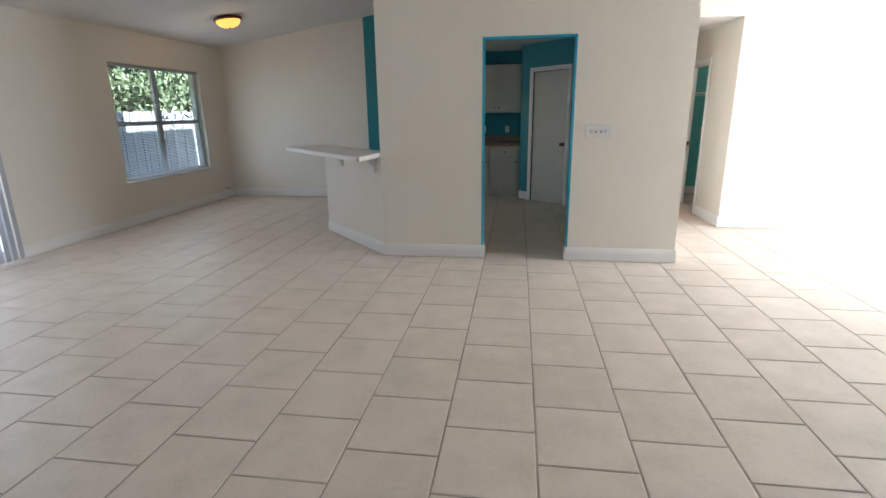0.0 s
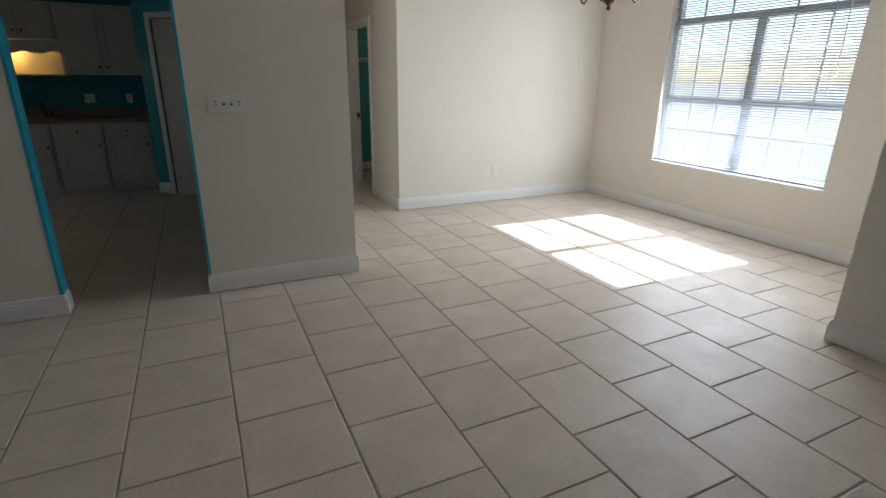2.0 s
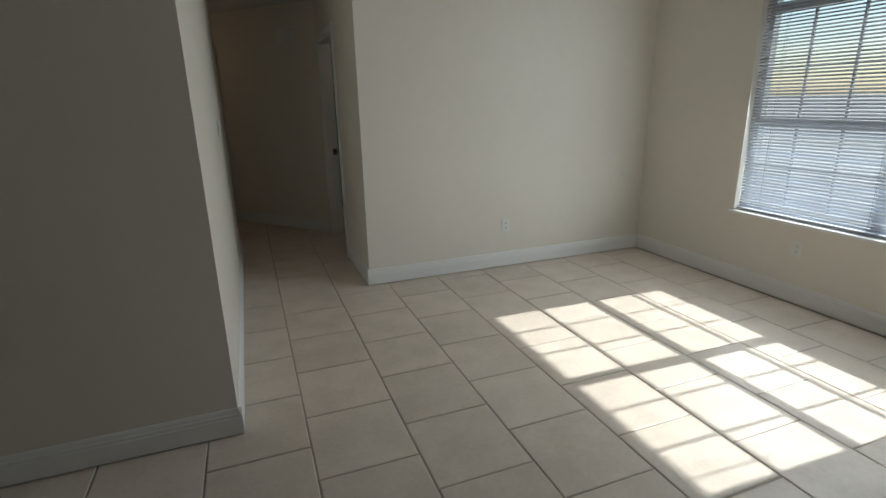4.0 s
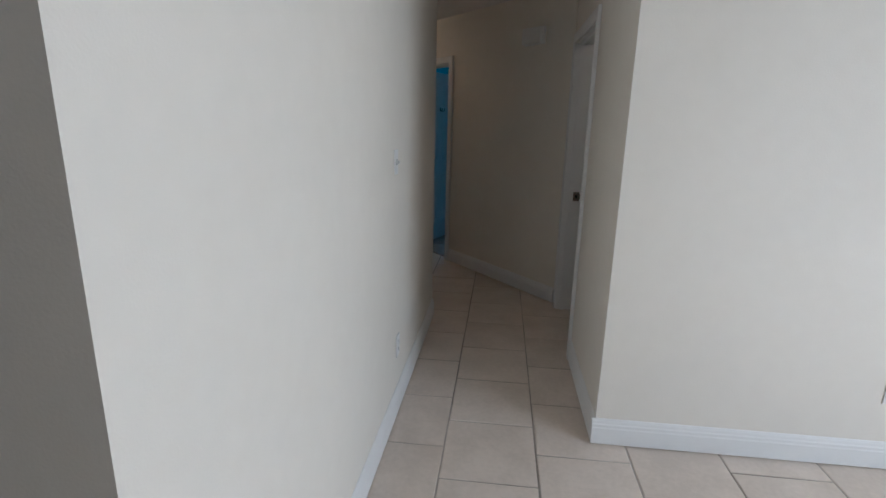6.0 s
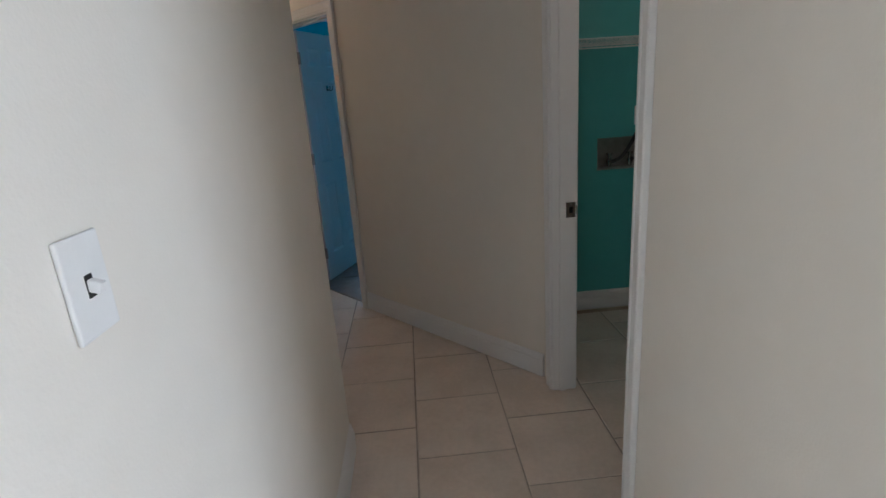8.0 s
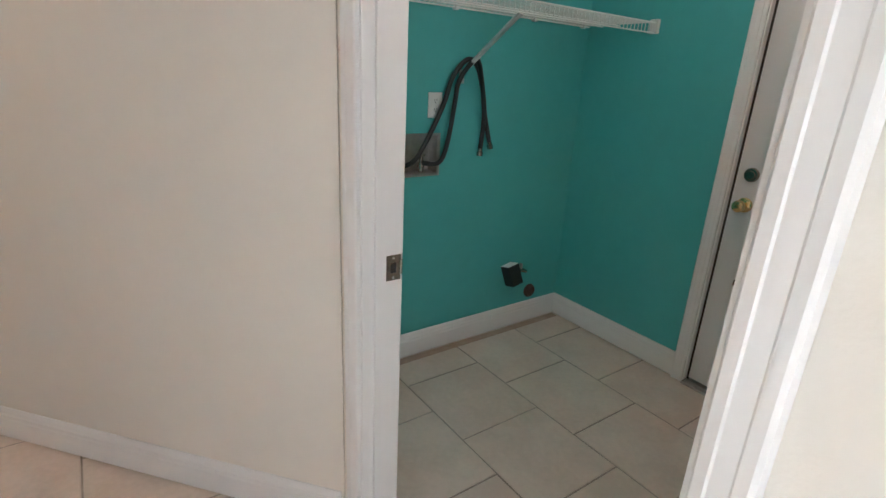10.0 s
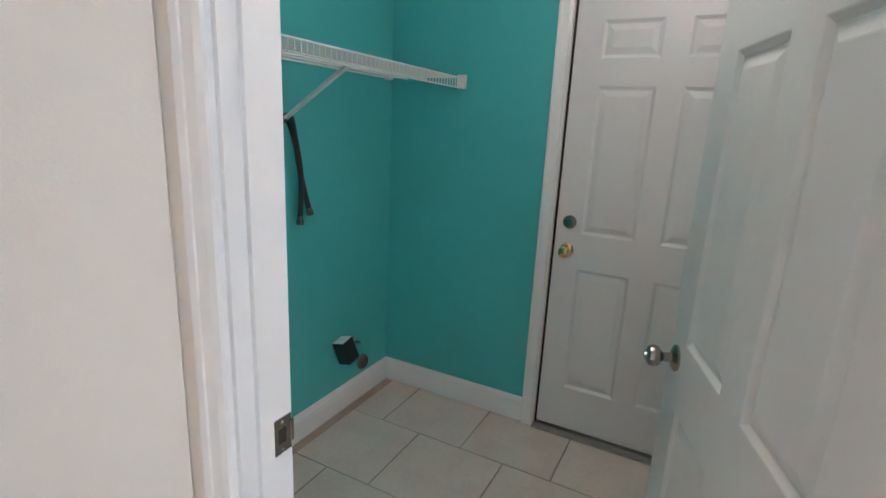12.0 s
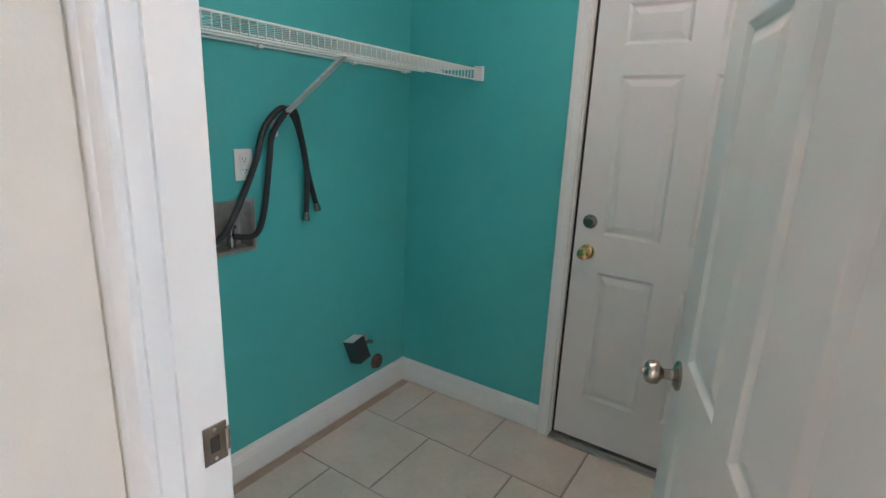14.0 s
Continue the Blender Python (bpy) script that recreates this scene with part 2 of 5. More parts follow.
def along(p0, p1):
    """Local frame of a wall: x along it, y to its left, z up."""
    d = Vector((p1[0] - p0[0], p1[1] - p0[1], 0))
    return Matrix.Translation((p0[0], p0[1], 0)) @ Matrix.Rotation(math.atan2(d.y, d.x), 4, "Z"), d.length


def wall_bm(bm, p0, p1, y0, y1, z0, z1, holes=()):
    """A straight wall with rectangular openings (s0, s1, z0, z1) that go through it."""
    m, length = along(p0, p1)
    s = 0.0
    for a, b, c, d in sorted(holes):
        if a > s:
            box(bm, s, a, y0, y1, z0, z1, 0, m)
        if c > z0 + 0.03:
            box(bm, a, b, y0, y1, z0, c, 0, m)
        if d < z1:
            box(bm, a, b, y0, y1, d, z1, 0, m)
        s = b
    if s < length:
        box(bm, s, length, y0, y1, z0, z1, 0, m)


def wall(name, p0, p1, y0, y1, z0, z1, mat, label, holes=()):
    bm = bmesh.new()
    wall_bm(bm, p0, p1, y0, y1, z0, z1, holes)
    return structure(name, bm, mat, label)


BASE = [(0.0, 0.007), (0.016, 0.007), (0.016, 0.088), (0.0135, 0.094), (0.0135, 0.106), (0.010, 0.112), (0.008, 0.124), (0.004, 0.133), (0.0, 0.135)]


def baseboard(p0, p1, e0=0.0, e1=0.0, side=1):
    """A moulded baseboard along the wall's face; side is the room's side of the line p0 to p1."""
    m, length = along(p0, p1)
    bm = bmesh.new()
    a = [bm.verts.new((-e0, side * y, z)) for y, z in BASE]
    b = [bm.verts.new((length + e1, side * y, z)) for y, z in BASE]
    for k in range(len(BASE)):
        j = (k + 1) % len(BASE)
        bm.faces.new((a[k], a[j], b[j], b[k]))
    bm.faces.new(a)
    bm.faces.new(b[::-1])
    bmesh.ops.transform(bm, matrix=m, verts=bm.verts)
    return structure("baseboard", bm, WHITE, "white moulded baseboard along the foot of the wall", "baseboard")


CASE = [(0.0, 0.0), (0.0, 0.011), (0.004, 0.0145), (0.018, 0.0168), (0.021, 0.0145), (0.043, 0.0155), (0.046, 0.0176), (0.060, 0.019), (0.066, 0.016), (0.068, 0.0)]


def casing(p0, p1, s0, s1, ztop, side=1, lift=0.002, wide=1.0):
    """Moulded casing round a doorway: two legs and a head, mitred, on the face of the wall p0 to p1."""
    m, _ = along(p0, p1)
    bm = bmesh.new()
    path = [(s0, 0.0, -1, 0), (s0, ztop, -1, 1), (s1, ztop, 1, 1), (s1, 0.0, 1, 0)]
    rings = []
    for s, z, ds, dz in path:
        rings.append([bm.verts.new((s + ds * w * wide, side * (d + lift), max(z + dz * w * wide, 0.0))) for w, d in CASE])
    for a, b in zip(rings, rings[1:]):
        for k in range(len(CASE)):
            j = (k + 1) % len(CASE)
            bm.faces.new((a[k], a[j], b[j], b[k]))
    bm.faces.new(rings[0])
    bm.faces.new(rings[-1][::-1])
    bmesh.ops.transform(bm, matrix=m, verts=bm.verts)
    return structure("trim", bm, WHITE, "white moulded door casing round the doorway", "door casing")


def jamb(p0, p1, s0, s1, ztop, y0, y1, stop):
    """White lining of a doorway with its door stop."""
    m, _ = along(p0, p1)
    bm = bmesh.new()
    t = 0.016
    box(bm, s0 - 0.002, s0 + t, y0, y1, 0, ztop, 0, m)
    box(bm, s1 - t, s1 + 0.002, y0, y1, 0, ztop, 0, m)
    box(bm, s0 + t, s1 - t, y0, y1, ztop - t, ztop + 0.002, 0, m)
    box(bm, s0 + t, s0 + t + 0.010, stop, stop + 0.03, 0, ztop - t, 0, m)
    box(bm, s1 - t - 0.010, s1 - t, stop, stop + 0.03, 0, ztop - t, 0, m)
    box(bm, s0 + t + 0.01, s1 - t - 0.01, stop, stop + 0.03, ztop - t - 0.01, ztop - t, 0, m)
    return structure("trim", bm, WHITE, "white painted door jamb lining the doorway", "door jamb")


# ---- large structure ----
XL, XR, YB, YF, TOP = -6.75, 3.72, 3.72, -7.4, 3.62
HX, DY, KX = 0.995, 1.678, -2.91
LX0, LX1, LY0, LY1 = 1.10, 2.80, 1.80, 4.415
HALLZ = 2.48

# kitchen block: front wall with the doorless opening
OPK = (1.04, 1.875, 0.0, 2.112)
wall("wall_kitchen_front", (KX, 0), (0, 0), 0, 0.06, -0.02, TOP, CREAM, "cream painted wall with a doorless kitchen opening", [OPK])
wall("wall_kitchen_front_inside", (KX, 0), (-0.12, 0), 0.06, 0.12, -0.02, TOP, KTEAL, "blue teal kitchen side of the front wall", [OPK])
bm = bmesh.new()
for a, b in ((OPK[0], OPK[0] + 0.004), (OPK[1] - 0.004, OPK[1])):
    box(bm, KX + a, KX + b, -0.003, 0.124, 0.135, OPK[3])
box(bm, KX + OPK[0] + 0.004, KX + OPK[1] - 0.004, -0.003, 0.124, OPK[3] - 0.004, OPK[3])
box(bm, KX + OPK[0] - 0.014, KX + OPK[0], -0.003, -0.0005, 0.135, OPK[3] + 0.014)
box(bm, KX + OPK[1], KX + OPK[1] + 0.012, -0.003, -0.0005, 0.135, OPK[3] + 0.014)
box(bm, KX + OPK[0], KX + OPK[1], -0.003, -0.0005, OPK[3], OPK[3] + 0.014)
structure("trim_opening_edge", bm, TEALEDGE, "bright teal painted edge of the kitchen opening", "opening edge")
wall("wall_hall_left", (0, 0.06), (0.004, 3.18), 0, 0.06, -0.02, TOP, CREAM, "cream painted hall wall with switch and outlet")
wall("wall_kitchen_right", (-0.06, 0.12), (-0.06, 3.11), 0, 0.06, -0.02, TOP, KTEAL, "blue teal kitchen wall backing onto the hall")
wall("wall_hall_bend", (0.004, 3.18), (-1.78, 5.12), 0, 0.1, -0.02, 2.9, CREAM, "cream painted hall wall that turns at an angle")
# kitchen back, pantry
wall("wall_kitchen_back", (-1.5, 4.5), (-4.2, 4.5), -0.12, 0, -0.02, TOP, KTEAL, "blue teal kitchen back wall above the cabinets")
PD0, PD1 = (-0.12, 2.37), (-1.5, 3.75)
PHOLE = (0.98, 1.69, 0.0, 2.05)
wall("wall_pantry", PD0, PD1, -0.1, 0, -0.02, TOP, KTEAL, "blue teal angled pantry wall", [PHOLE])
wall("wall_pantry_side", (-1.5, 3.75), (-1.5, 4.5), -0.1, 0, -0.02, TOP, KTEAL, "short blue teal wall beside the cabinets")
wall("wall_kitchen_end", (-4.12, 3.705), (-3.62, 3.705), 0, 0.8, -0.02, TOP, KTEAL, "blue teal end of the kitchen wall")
# living room shell
LW = (1.12, 3.05, 0.58, 2.14)
SL = (-2.95, -0.55, 0.0, 2.05)
wall("wall_west", (XL, YF), (XL, YB), 0, 0.2, -0.02, TOP, CREAM, "cream painted wall with window and sliding glass door",
     [(LW[0] - YF, LW[1] - YF, LW[2], LW[3]), (SL[0] - YF, SL[1] - YF, SL[2], SL[3])])
wall("wall_north", (XL - 0.2, YB), (-4.12, YB), 0, 0.12, -0.02, TOP, CREAM, "cream painted end wall under the sloping ceiling")
wall("wall_south", (3.92, YF), (XL - 0.2, YF), 0, 0.12, -0.02, TOP, CREAM, "cream painted wall at the room's far end")
wall("wall_foyer", (2.196, YF), (2.196, -2.207), -0.12, 0, -0.02, TOP, CREAM, "cream painted wall end beside the dining area")
wall("wall_dining_south", (2.316, -2.207), (3.92, -2.207), -0.12, 0, -0.02, TOP, CREAM, "cream painted dining side wall")
DW = (-1.20, 0.645, 0.56, 2.33)
wall("wall_east", (XR, -2.207), (XR, 1.80), -0.2, 0, -0.02, TOP, CREAM, "cream painted dining wall with a large window", [(DW[0] + 2.207, DW[1] + 2.207, DW[2], DW[3])])
wall("wall_dining_north", (HX, DY), (XR, DY), 0, 1.801 - DY, -0.02, TOP, CREAM, "cream painted dining wall with a low outlet")
wall("wall_hall_header", (0, DY), (HX, DY), 0, 1.801 - DY, HALLZ, TOP, CREAM, "cream painted wall above the hall mouth")
# hall right wall and laundry
HD = (2.615, 3.498, 0.0, 2.06)
wall("wall_hall_right", (HX, 1.80), (HX, 3.630), -0.06, 0, -0.02, 2.6, CREAM, "cream painted hall wall with the laundry doorway", [(HD[0] - 1.8, HD[1] - 1.8, 0, HD[3])])
wall("wall_laundry_west", (HX + 0.06, 1.80), (HX + 0.06, 4.415), -0.05, 0, -0.02, 2.6, TEAL, "teal painted laundry wall round the doorway", [(HD[0] - 1.8, HD[1] - 1.8, 0, HD[3])])
wall("wall_laundry_north", (LX0 - 0.06, LY1), (LX1 + 0.12, LY1), 0, 0.12, -0.02, 2.6, TEAL, "teal painted laundry wall with washer hookups", [(1.56 - LX0 + 0.06, 1.845 - LX0 + 0.06, 0.965, 1.145)])
GD = (2.670, 3.505, 0.0, 2.058)
wall("wall_laundry_east", (LX1, LY0), (LX1, LY1), -0.12, 0, -0.02, 2.6, TEAL, "teal painted laundry wall with the garage door", [(GD[0] - LY0, GD[1] - LY0, 0, GD[3])])
wall("wall_laundry_south", (LX0, LY0), (LX1 + 0.12, LY0), -0.004, 0, -0.02, 2.6, TEAL, "teal painted laundry wall behind the door")
# angled hall wall with the bedroom doorway
DP0, DP1 = (0.99, 3.610), (-0.66, 5.520)
DLEN = math.hypot(DP1[0] - DP0[0], DP1[1] - DP0[1])
BD = (1.622, 2.372, 0.0, 2.05)
wall("wall_hall_angled", DP0, DP1, -0.06, 0, -0.02, 2.6, CREAM, "cream painted angled hall wall with a bedroom doorway", [BD])
wall("wall_bedroom_angled", DP0, DP1, -0.12, -0.06, -0.02, 2.6, BLUE, "bright blue bedroom side of the angled wall", [BD])
wall("wall_hall_end", (-2.6, 5.53), (-0.66, 5.53), 0, 0.06, -0.02, 2.6, CREAM, "cream painted hall end wall with a return air grille")
wall("wall_bedroom_south", (-2.6, 5.59), (-0.74, 5.59), 0, 0.06, -0.02, 2.6, BLUE, "bright blue bedroom wall")
wall("wall_hall_close", (-2.6, 4.95), (-2.6, 5.65), 0, 0.1, -0.02, 2.6, CREAM, "cream painted wall closing the hall")
wall("wall_hall_back", (-2.6, 5.12), (-1.78, 5.12), -0.1, 0, -0.02, 2.6, CREAM, "cream painted short hall wall")
wall("wall_bedroom_north", (-1.7, 8.2), (2.0, 8.2), 0, 0.15, -0.02, 2.6, BLUE, "bright blue bedroom wall with a window", [(0.85, 2.35, 0.8, 2.0)])
wall("wall_bedroom_west", (-1.7, 5.65), (-1.7, 8.35), 0, 0.1, -0.02, 2.6, BLUE, "bright blue bedroom wall")
wall("wall_bedroom_east", (2.0, 4.535), (2.0, 8.35), -0.1, 0, -0.02, 2.6, BLUE, "bright blue bedroom wall")
wall("wall_bedroom_back", (0.40, 4.54), (2.0, 4.54), 0, 0.06, -0.02, 2.6, BLUE, "bright blue bedroom wall behind the laundry")

# ceilings
def slope_z(x):
    return 2.57 + 0.155 * (x - XL)


bm = bmesh.new()
RX = -1.6
pr = [(XL - 0.2, slope_z(XL - 0.2)), (RX, slope_z(RX)), (3.92, slope_z(RX)), (3.92, slope_z(RX) + 0.12), (RX, slope_z(RX) + 0.12), (XL - 0.2, slope_z(XL - 0.2) + 0.12)]
lo = [bm.verts.new((x, YF - 0.12, z)) for x, z in pr]
hi = [bm.verts.new((x, 4.62, z)) for x, z in pr]
for k in range(6):
    j = (k + 1) % 6
    bm.faces.new((lo[k], lo[j], hi[j], hi[k]))
bm.faces.new(lo)
bm.faces.new(hi[::-1])
structure("ceiling", bm, CEIL, "white textured sloping vaulted ceiling", "ceiling")
bm = bmesh.new()
box(bm, -2.7, 3.0, 1.80, 5.605, HALLZ, HALLZ + 0.1)
box(bm, 0, HX, DY, 1.80, HALLZ - 0.001, HALLZ)
structure("ceiling_hall", bm, CEIL, "white textured flat hall ceiling", "ceiling")
# unseen lid and drop wall, added to keep vault light out of the kitchen
bm = bmesh.new()
prism(bm, [(-2.91, 0.12), (-0.12, 0.12), (-0.12, 4.5), (-3.62, 4.5), (-3.62, 3.71)], 2.52, 2.60)
structure("ceiling_kitchen_light_stop", bm, CEIL, "unseen flat white ceiling added to keep the kitchen dark", "ceiling")
wall("wall_kitchen_light_stop", (-2.91, 0.12), (-3.62, 3.705), -0.1, 0, 2.45, TOP, CREAM, "unseen cream drop wall added to block light over the bar")
bm = bmesh.new()
box(bm, -1.8, 2.1, 5.605, 8.35, HALLZ, HALLZ + 0.1)
structure("ceiling_bedroom", bm, CEIL, "white bedroom ceiling", "ceiling")

# floors
bm = bmesh.new()
box(bm, XL - 0.2, 3.92, YF - 0.12, 4.5, -0.12, -0.0035)
box(bm, -2.7, 2.0, 4.5, 5.65, -0.12, -0.0035)
FLOOR = structure("floor", bm, GROUT, "beige square tile floor in running bond with brown grout", "floor")

# planks of the bedroom floor
bm = bmesh.new()
prism(bm, [(-1.7, 5.645), (-0.622, 5.555), (0.25, 4.544), (0.40, 4.555), (2.0, 4.555), (2.0, 8.2), (-1.7, 8.2)], -0.012, 0.003)
BFLOOR = structure("floor_bedroom", bm, PLANK, "grey brown wood plank bedroom floor", "floor")

# ---- baseboards ----
baseboard((KX, 0), (KX + OPK[0], 0), 0, 0.0, -1)
baseboard((KX + OPK[1], 0), (0, 0), 0.0, 0.016, -1)
baseboard((KX + OPK[0], 0.0), (KX + OPK[0], 0.12), 0.016, 0, -1)
baseboard((KX + OPK[1], 0.0), (KX + OPK[1], 0.12), 0.016, 0, 1)
baseboard((0, 0), (0.004, 3.18), 0.016, 0.006, -1)
baseboard((0.004, 3.18), (-1.78, 5.12), 0.0, 0, -1)
baseboard((HX, DY), (XR, DY), 0.016, 0, -1)
baseboard((XR, -2.207), (XR, DY), 0, 0, 1)
baseboard((2.196, YF), (2.196, -2.207), 0, 0.0, 1)
baseboard((2.196, -2.207), (XR, -2.207), 0.016, 0, 1)
baseboard((HX, DY), (HX, HD[0] - 0.07), 0, 0, 1)
baseboard((XL, YF), (XL, SL[0]), 0, 0, -1)
baseboard((XL, SL[1]), (XL, YB), 0, 0, -1)
baseboard((XL, YB), (-4.12, YB), 0, 0, -1)
baseboard((3.9, YF), (XL, YF), 0, 0, -1)
baseboard((LX0, LY1), (LX1, LY1), 0, 0, -1)
baseboard((LX1, GD[1] + 0.06), (LX1, LY1), 0, 0, 1)
baseboard((LX0, HD[1] + 0.07), (LX0, LY1), 0, 0, -1)
baseboard((LX0, LY0), (LX1, LY0), 0, 0, 1)
md, _ = along(DP0, DP1)
d0 = md @ Vector((0.01, 0, 0))
d1 = md @ Vector((BD[0] - 0.068, 0, 0))
baseboard((d0.x, d0.y), (d1.x, d1.y), 0, 0, 1)
baseboard((-2.6, 5.53), (-0.72, 5.53), 0, 0, -1)

# ---- doors ----
def panel_mesh(w, h, t, name="panel"):
    """A moulded raised panel, seen from both sides."""
    bm = bmesh.new()
    for s in (1, -1):
        rings = []
        for inset, y in ((0.0, t / 2), (0.003, t / 2 - 0.001), (0.014, t / 2 - 0.0095), (0.020, t / 2 - 0.0095), (0.042, t / 2 - 0.002), (0.045, t / 2 - 0.0015)):
            rings.append([bm.verts.new((x, s * y, z)) for x, z in ((inset, inset), (w - inset, inset), (w - inset, h - inset), (inset, h - inset))])
        for a, b in zip(rings, rings[1:]):
            for k in range(4):
                bm.faces.new((a[k], a[(k + 1) % 4], b[(k + 1) % 4], b[k]))
        bm.faces.new(rings[-1])
    return finish(bm, name, DOORW)


def knob_bm(bm, m, r=0.027):
    lathe(bm, [(0.0, 0.0), (0.033, 0.0), (0.033, 0.005), (0.026, 0.010), (0.013, 0.013), (0.011, 0.030), (0.014, 0.036), (r * 0.93, 0.044), (r, 0.056), (r * 0.90, 0.066), (r * 0.6, 0.071), (0.008, 0.072), (0.007, 0.077), (0.0, 0.077)], 20, m)


def door(name, m, w, h, label, knob_at, knob_mat, hinge_side_mat, flip=False, bolt=None, kind="structure", y_mid=0.0, hinges=()):
    """A six-panel door: x from the hinge edge, z up, faces to +y and -y."""
    t = 0.035
    ob = thing(name, label, "door", m, "", kind)
    st, mid = 0.115, 0.10
    pw = (w - 2 * st - mid) / 2
    rows = [(0.225, 0.835), (1.0, 1.655), (1.765, h - 0.105)]
    cols = [(st, st + pw), (st + pw + mid, w - st)]
    bm = bmesh.new()
    zs = [0.006] + [z for r in rows for z in r] + [h]
    for a, b in zip(zs[0::2], zs[1::2]):
        box(bm, st, w - st, y_mid - t / 2, y_mid + t / 2, a, b)
    for a, b in rows:
        box(bm, cols[0][1], cols[1][0], y_mid - t / 2, y_mid + t / 2, a, b)
    box(bm, 0.003, st, y_mid - t / 2, y_mid + t / 2, 0.006, h)
    box(bm, w - st, w - 0.001, y_mid - t / 2, y_mid + t / 2, 0.006, h)
    part("door_slab", bm, DOORW, ob)
    for a, b in rows:
        me = panel_mesh(pw, b - a, t)
        for c, _ in cols:
            p = new("panel", me)
            p.parent = ob
            p.location = (c, y_mid, a)
    for s in (1, -1):
        bm = bmesh.new()
        knob_bm(bm, Matrix.Translation((w - 0.062, y_mid + s * t / 2, knob_at)) @ Matrix.Rotation(radians(-90 * s), 4, "X"))
        part("knob", bm, knob_mat, ob, "shiny metal door knob", True)
    if bolt:
        bm = bmesh.new()
        for s in (1, -1):
            lathe(bm, [(0.0, 0.0), (0.031, 0.0), (0.031, 0.008), (0.027, 0.014), (0.020, 0.015), (0.017, 0.019), (0.0, 0.019)], 20,
                  Matrix.Translation((w - 0.062, y_mid + s * t / 2, bolt)) @ Matrix.Rotation(radians(-90 * s), 4, "X"))
            box(bm, w - 0.067, w - 0.057, y_mid + s * (t / 2 + 0.018), y_mid + s * (t / 2 + 0.021), bolt - 0.009, bolt + 0.009)
        part("deadbolt", bm, NICKEL, ob, "round keyed deadbolt", True)
    for z in hinges:
        bm = bmesh.new()
        ya, yb, rr = y_mid - t / 2 - 0.002, y_mid + t / 2 - 0.004, 0.014
        outline = [(z - 0.045, ya), (z + 0.045, ya)]
        for cz, cy, a0 in ((z + 0.045 - rr, yb - rr, 0), (z - 0.045 + rr, yb - rr, 90)):
            outline += [(cz + rr * math.cos(radians(a0 + 18 * q)), cy + rr * math.sin(radians(a0 + 18 * q))) for q in range(6)]
        prism(bm, outline, -0.0012, 0.003, Matrix(((0, 0, 1, 0), (0, 1, 0, 0), (1, 0, 0, 0), (0, 0, 0, 1))))
        hg = part("hinge_leaf", bm, hinge_side_mat, ob, "worn brown hinge leaf with bare screws")
        bm = bmesh.new()
        for k in range(5):
            lathe(bm, [(0.0, 0.0), (0.0064, 0.0), (0.0068, 0.002), (0.0068, 0.0155), (0.0064, 0.0172), (0.0, 0.0172)], 12, Matrix.Translation((-0.001, y_mid - t / 2 - 0.006, z - 0.045 + k * 0.0182)))
        part("hinge_knuckle", bm, STEEL, hg, "steel hinge knuckles", True)
        for sy, sz in ((0.004, 0.030), (-0.006, 0.0), (0.004, -0.030)):
            bm = bmesh.new()
            lathe(bm, [(0.0, 0.0), (0.0052, 0.0), (0.0044, 0.0012), (0.0, 0.0013)], 12, Matrix.Translation((-0.001, y_mid + sy, z + sz)) @ Matrix.Rotation(radians(-90), 4, "Y"))
            part("screw", bm, STEEL, hg)
    return ob


# laundry door, open into the laundry
HP0, HP1 = (HX, 1.80), (HX, 3.655)
hs0, hs1 = HD[0] - 1.8, HD[1] - 1.8
jamb(HP0, HP1, hs0, hs1, HD[3], -0.110, 0.003, -0.060)
casing(HP0, HP1, hs0 + 0.006, hs1 - 0.006, HD[3] - 0.006, 1)
casing((LX0, 1.80), (LX0, 3.655), hs0 + 0.006, hs1 - 0.006, HD[3] - 0.006, -1)
door("door_1", pose(1.116, HD[0] + 0.018, 0.004, 0, 0, 17.4), 0.795, 2.03, "white six-panel laundry door standing open", 0.945, NICKEL, RUST, y_mid=0.020, hinges=(0.25, 1.062, 1.82))
bm = bmesh.new()
box(bm, 1.056, 1.102, HD[1] - 0.0185, HD[1] - 0.0155, 0.900, 0.970, 0.001)
tube(bm, [(1.103, HD[1] - 0.0165, 0.915), (1.103, HD[1] - 0.0165, 0.955)], 0.005, 10)
sp = tagged(part("strike_plate", bm, NICKEL), "satin metal strike plate set in the white jamb", "strike plate")
bm = bmesh.new()
box(bm, 1.072, 1.088, HD[1] - 0.0195, HD[1] - 0.0183, 0.921, 0.949)
part("latch_hole", bm, DARK, sp)
for z in (0.908, 0.962):
    bm = bmesh.new()
    lathe(bm, [(0.0, 0.0), (0.0035, 0.0), (0.003, 0.001), (0.0, 0.001)], 10, Matrix.Translation((1.080, HD[1] - 0.0187, z)) @ Matrix.Rotation(radians(90), 4, "X"))
    part("screw", bm, STEEL, sp)

# garage door of the laundry, closed
GP0, GP1 = (LX1, LY0), (LX1, LY1)
gs0, gs1 = GD[0] - LY0, GD[1] - LY0
bm = bmesh.new()
box(bm, LX1 - 0.003, LX1 + 0.124, GD[0] - 0.002, GD[0] + 0.004, 0, GD[3])
box(bm, LX1 - 0.003, LX1 + 0.124, GD[1] - 0.004, GD[1] + 0.002, 0, GD[3])
box(bm, LX1 - 0.003, LX1 + 0.124, GD[0] + 0.004, GD[1] - 0.004, GD[3] - 0.004, GD[3] + 0.002)
structure("trim", bm, WHITE, "white jamb of the garage door", "door jamb")
casing(GP0, GP1, gs0 - 0.002, gs1 + 0.002, GD[3], 1, 0.002, 0.85)
# latch-side weather strip; the slab and head strip stand in for gap shade
bm = bmesh.new()
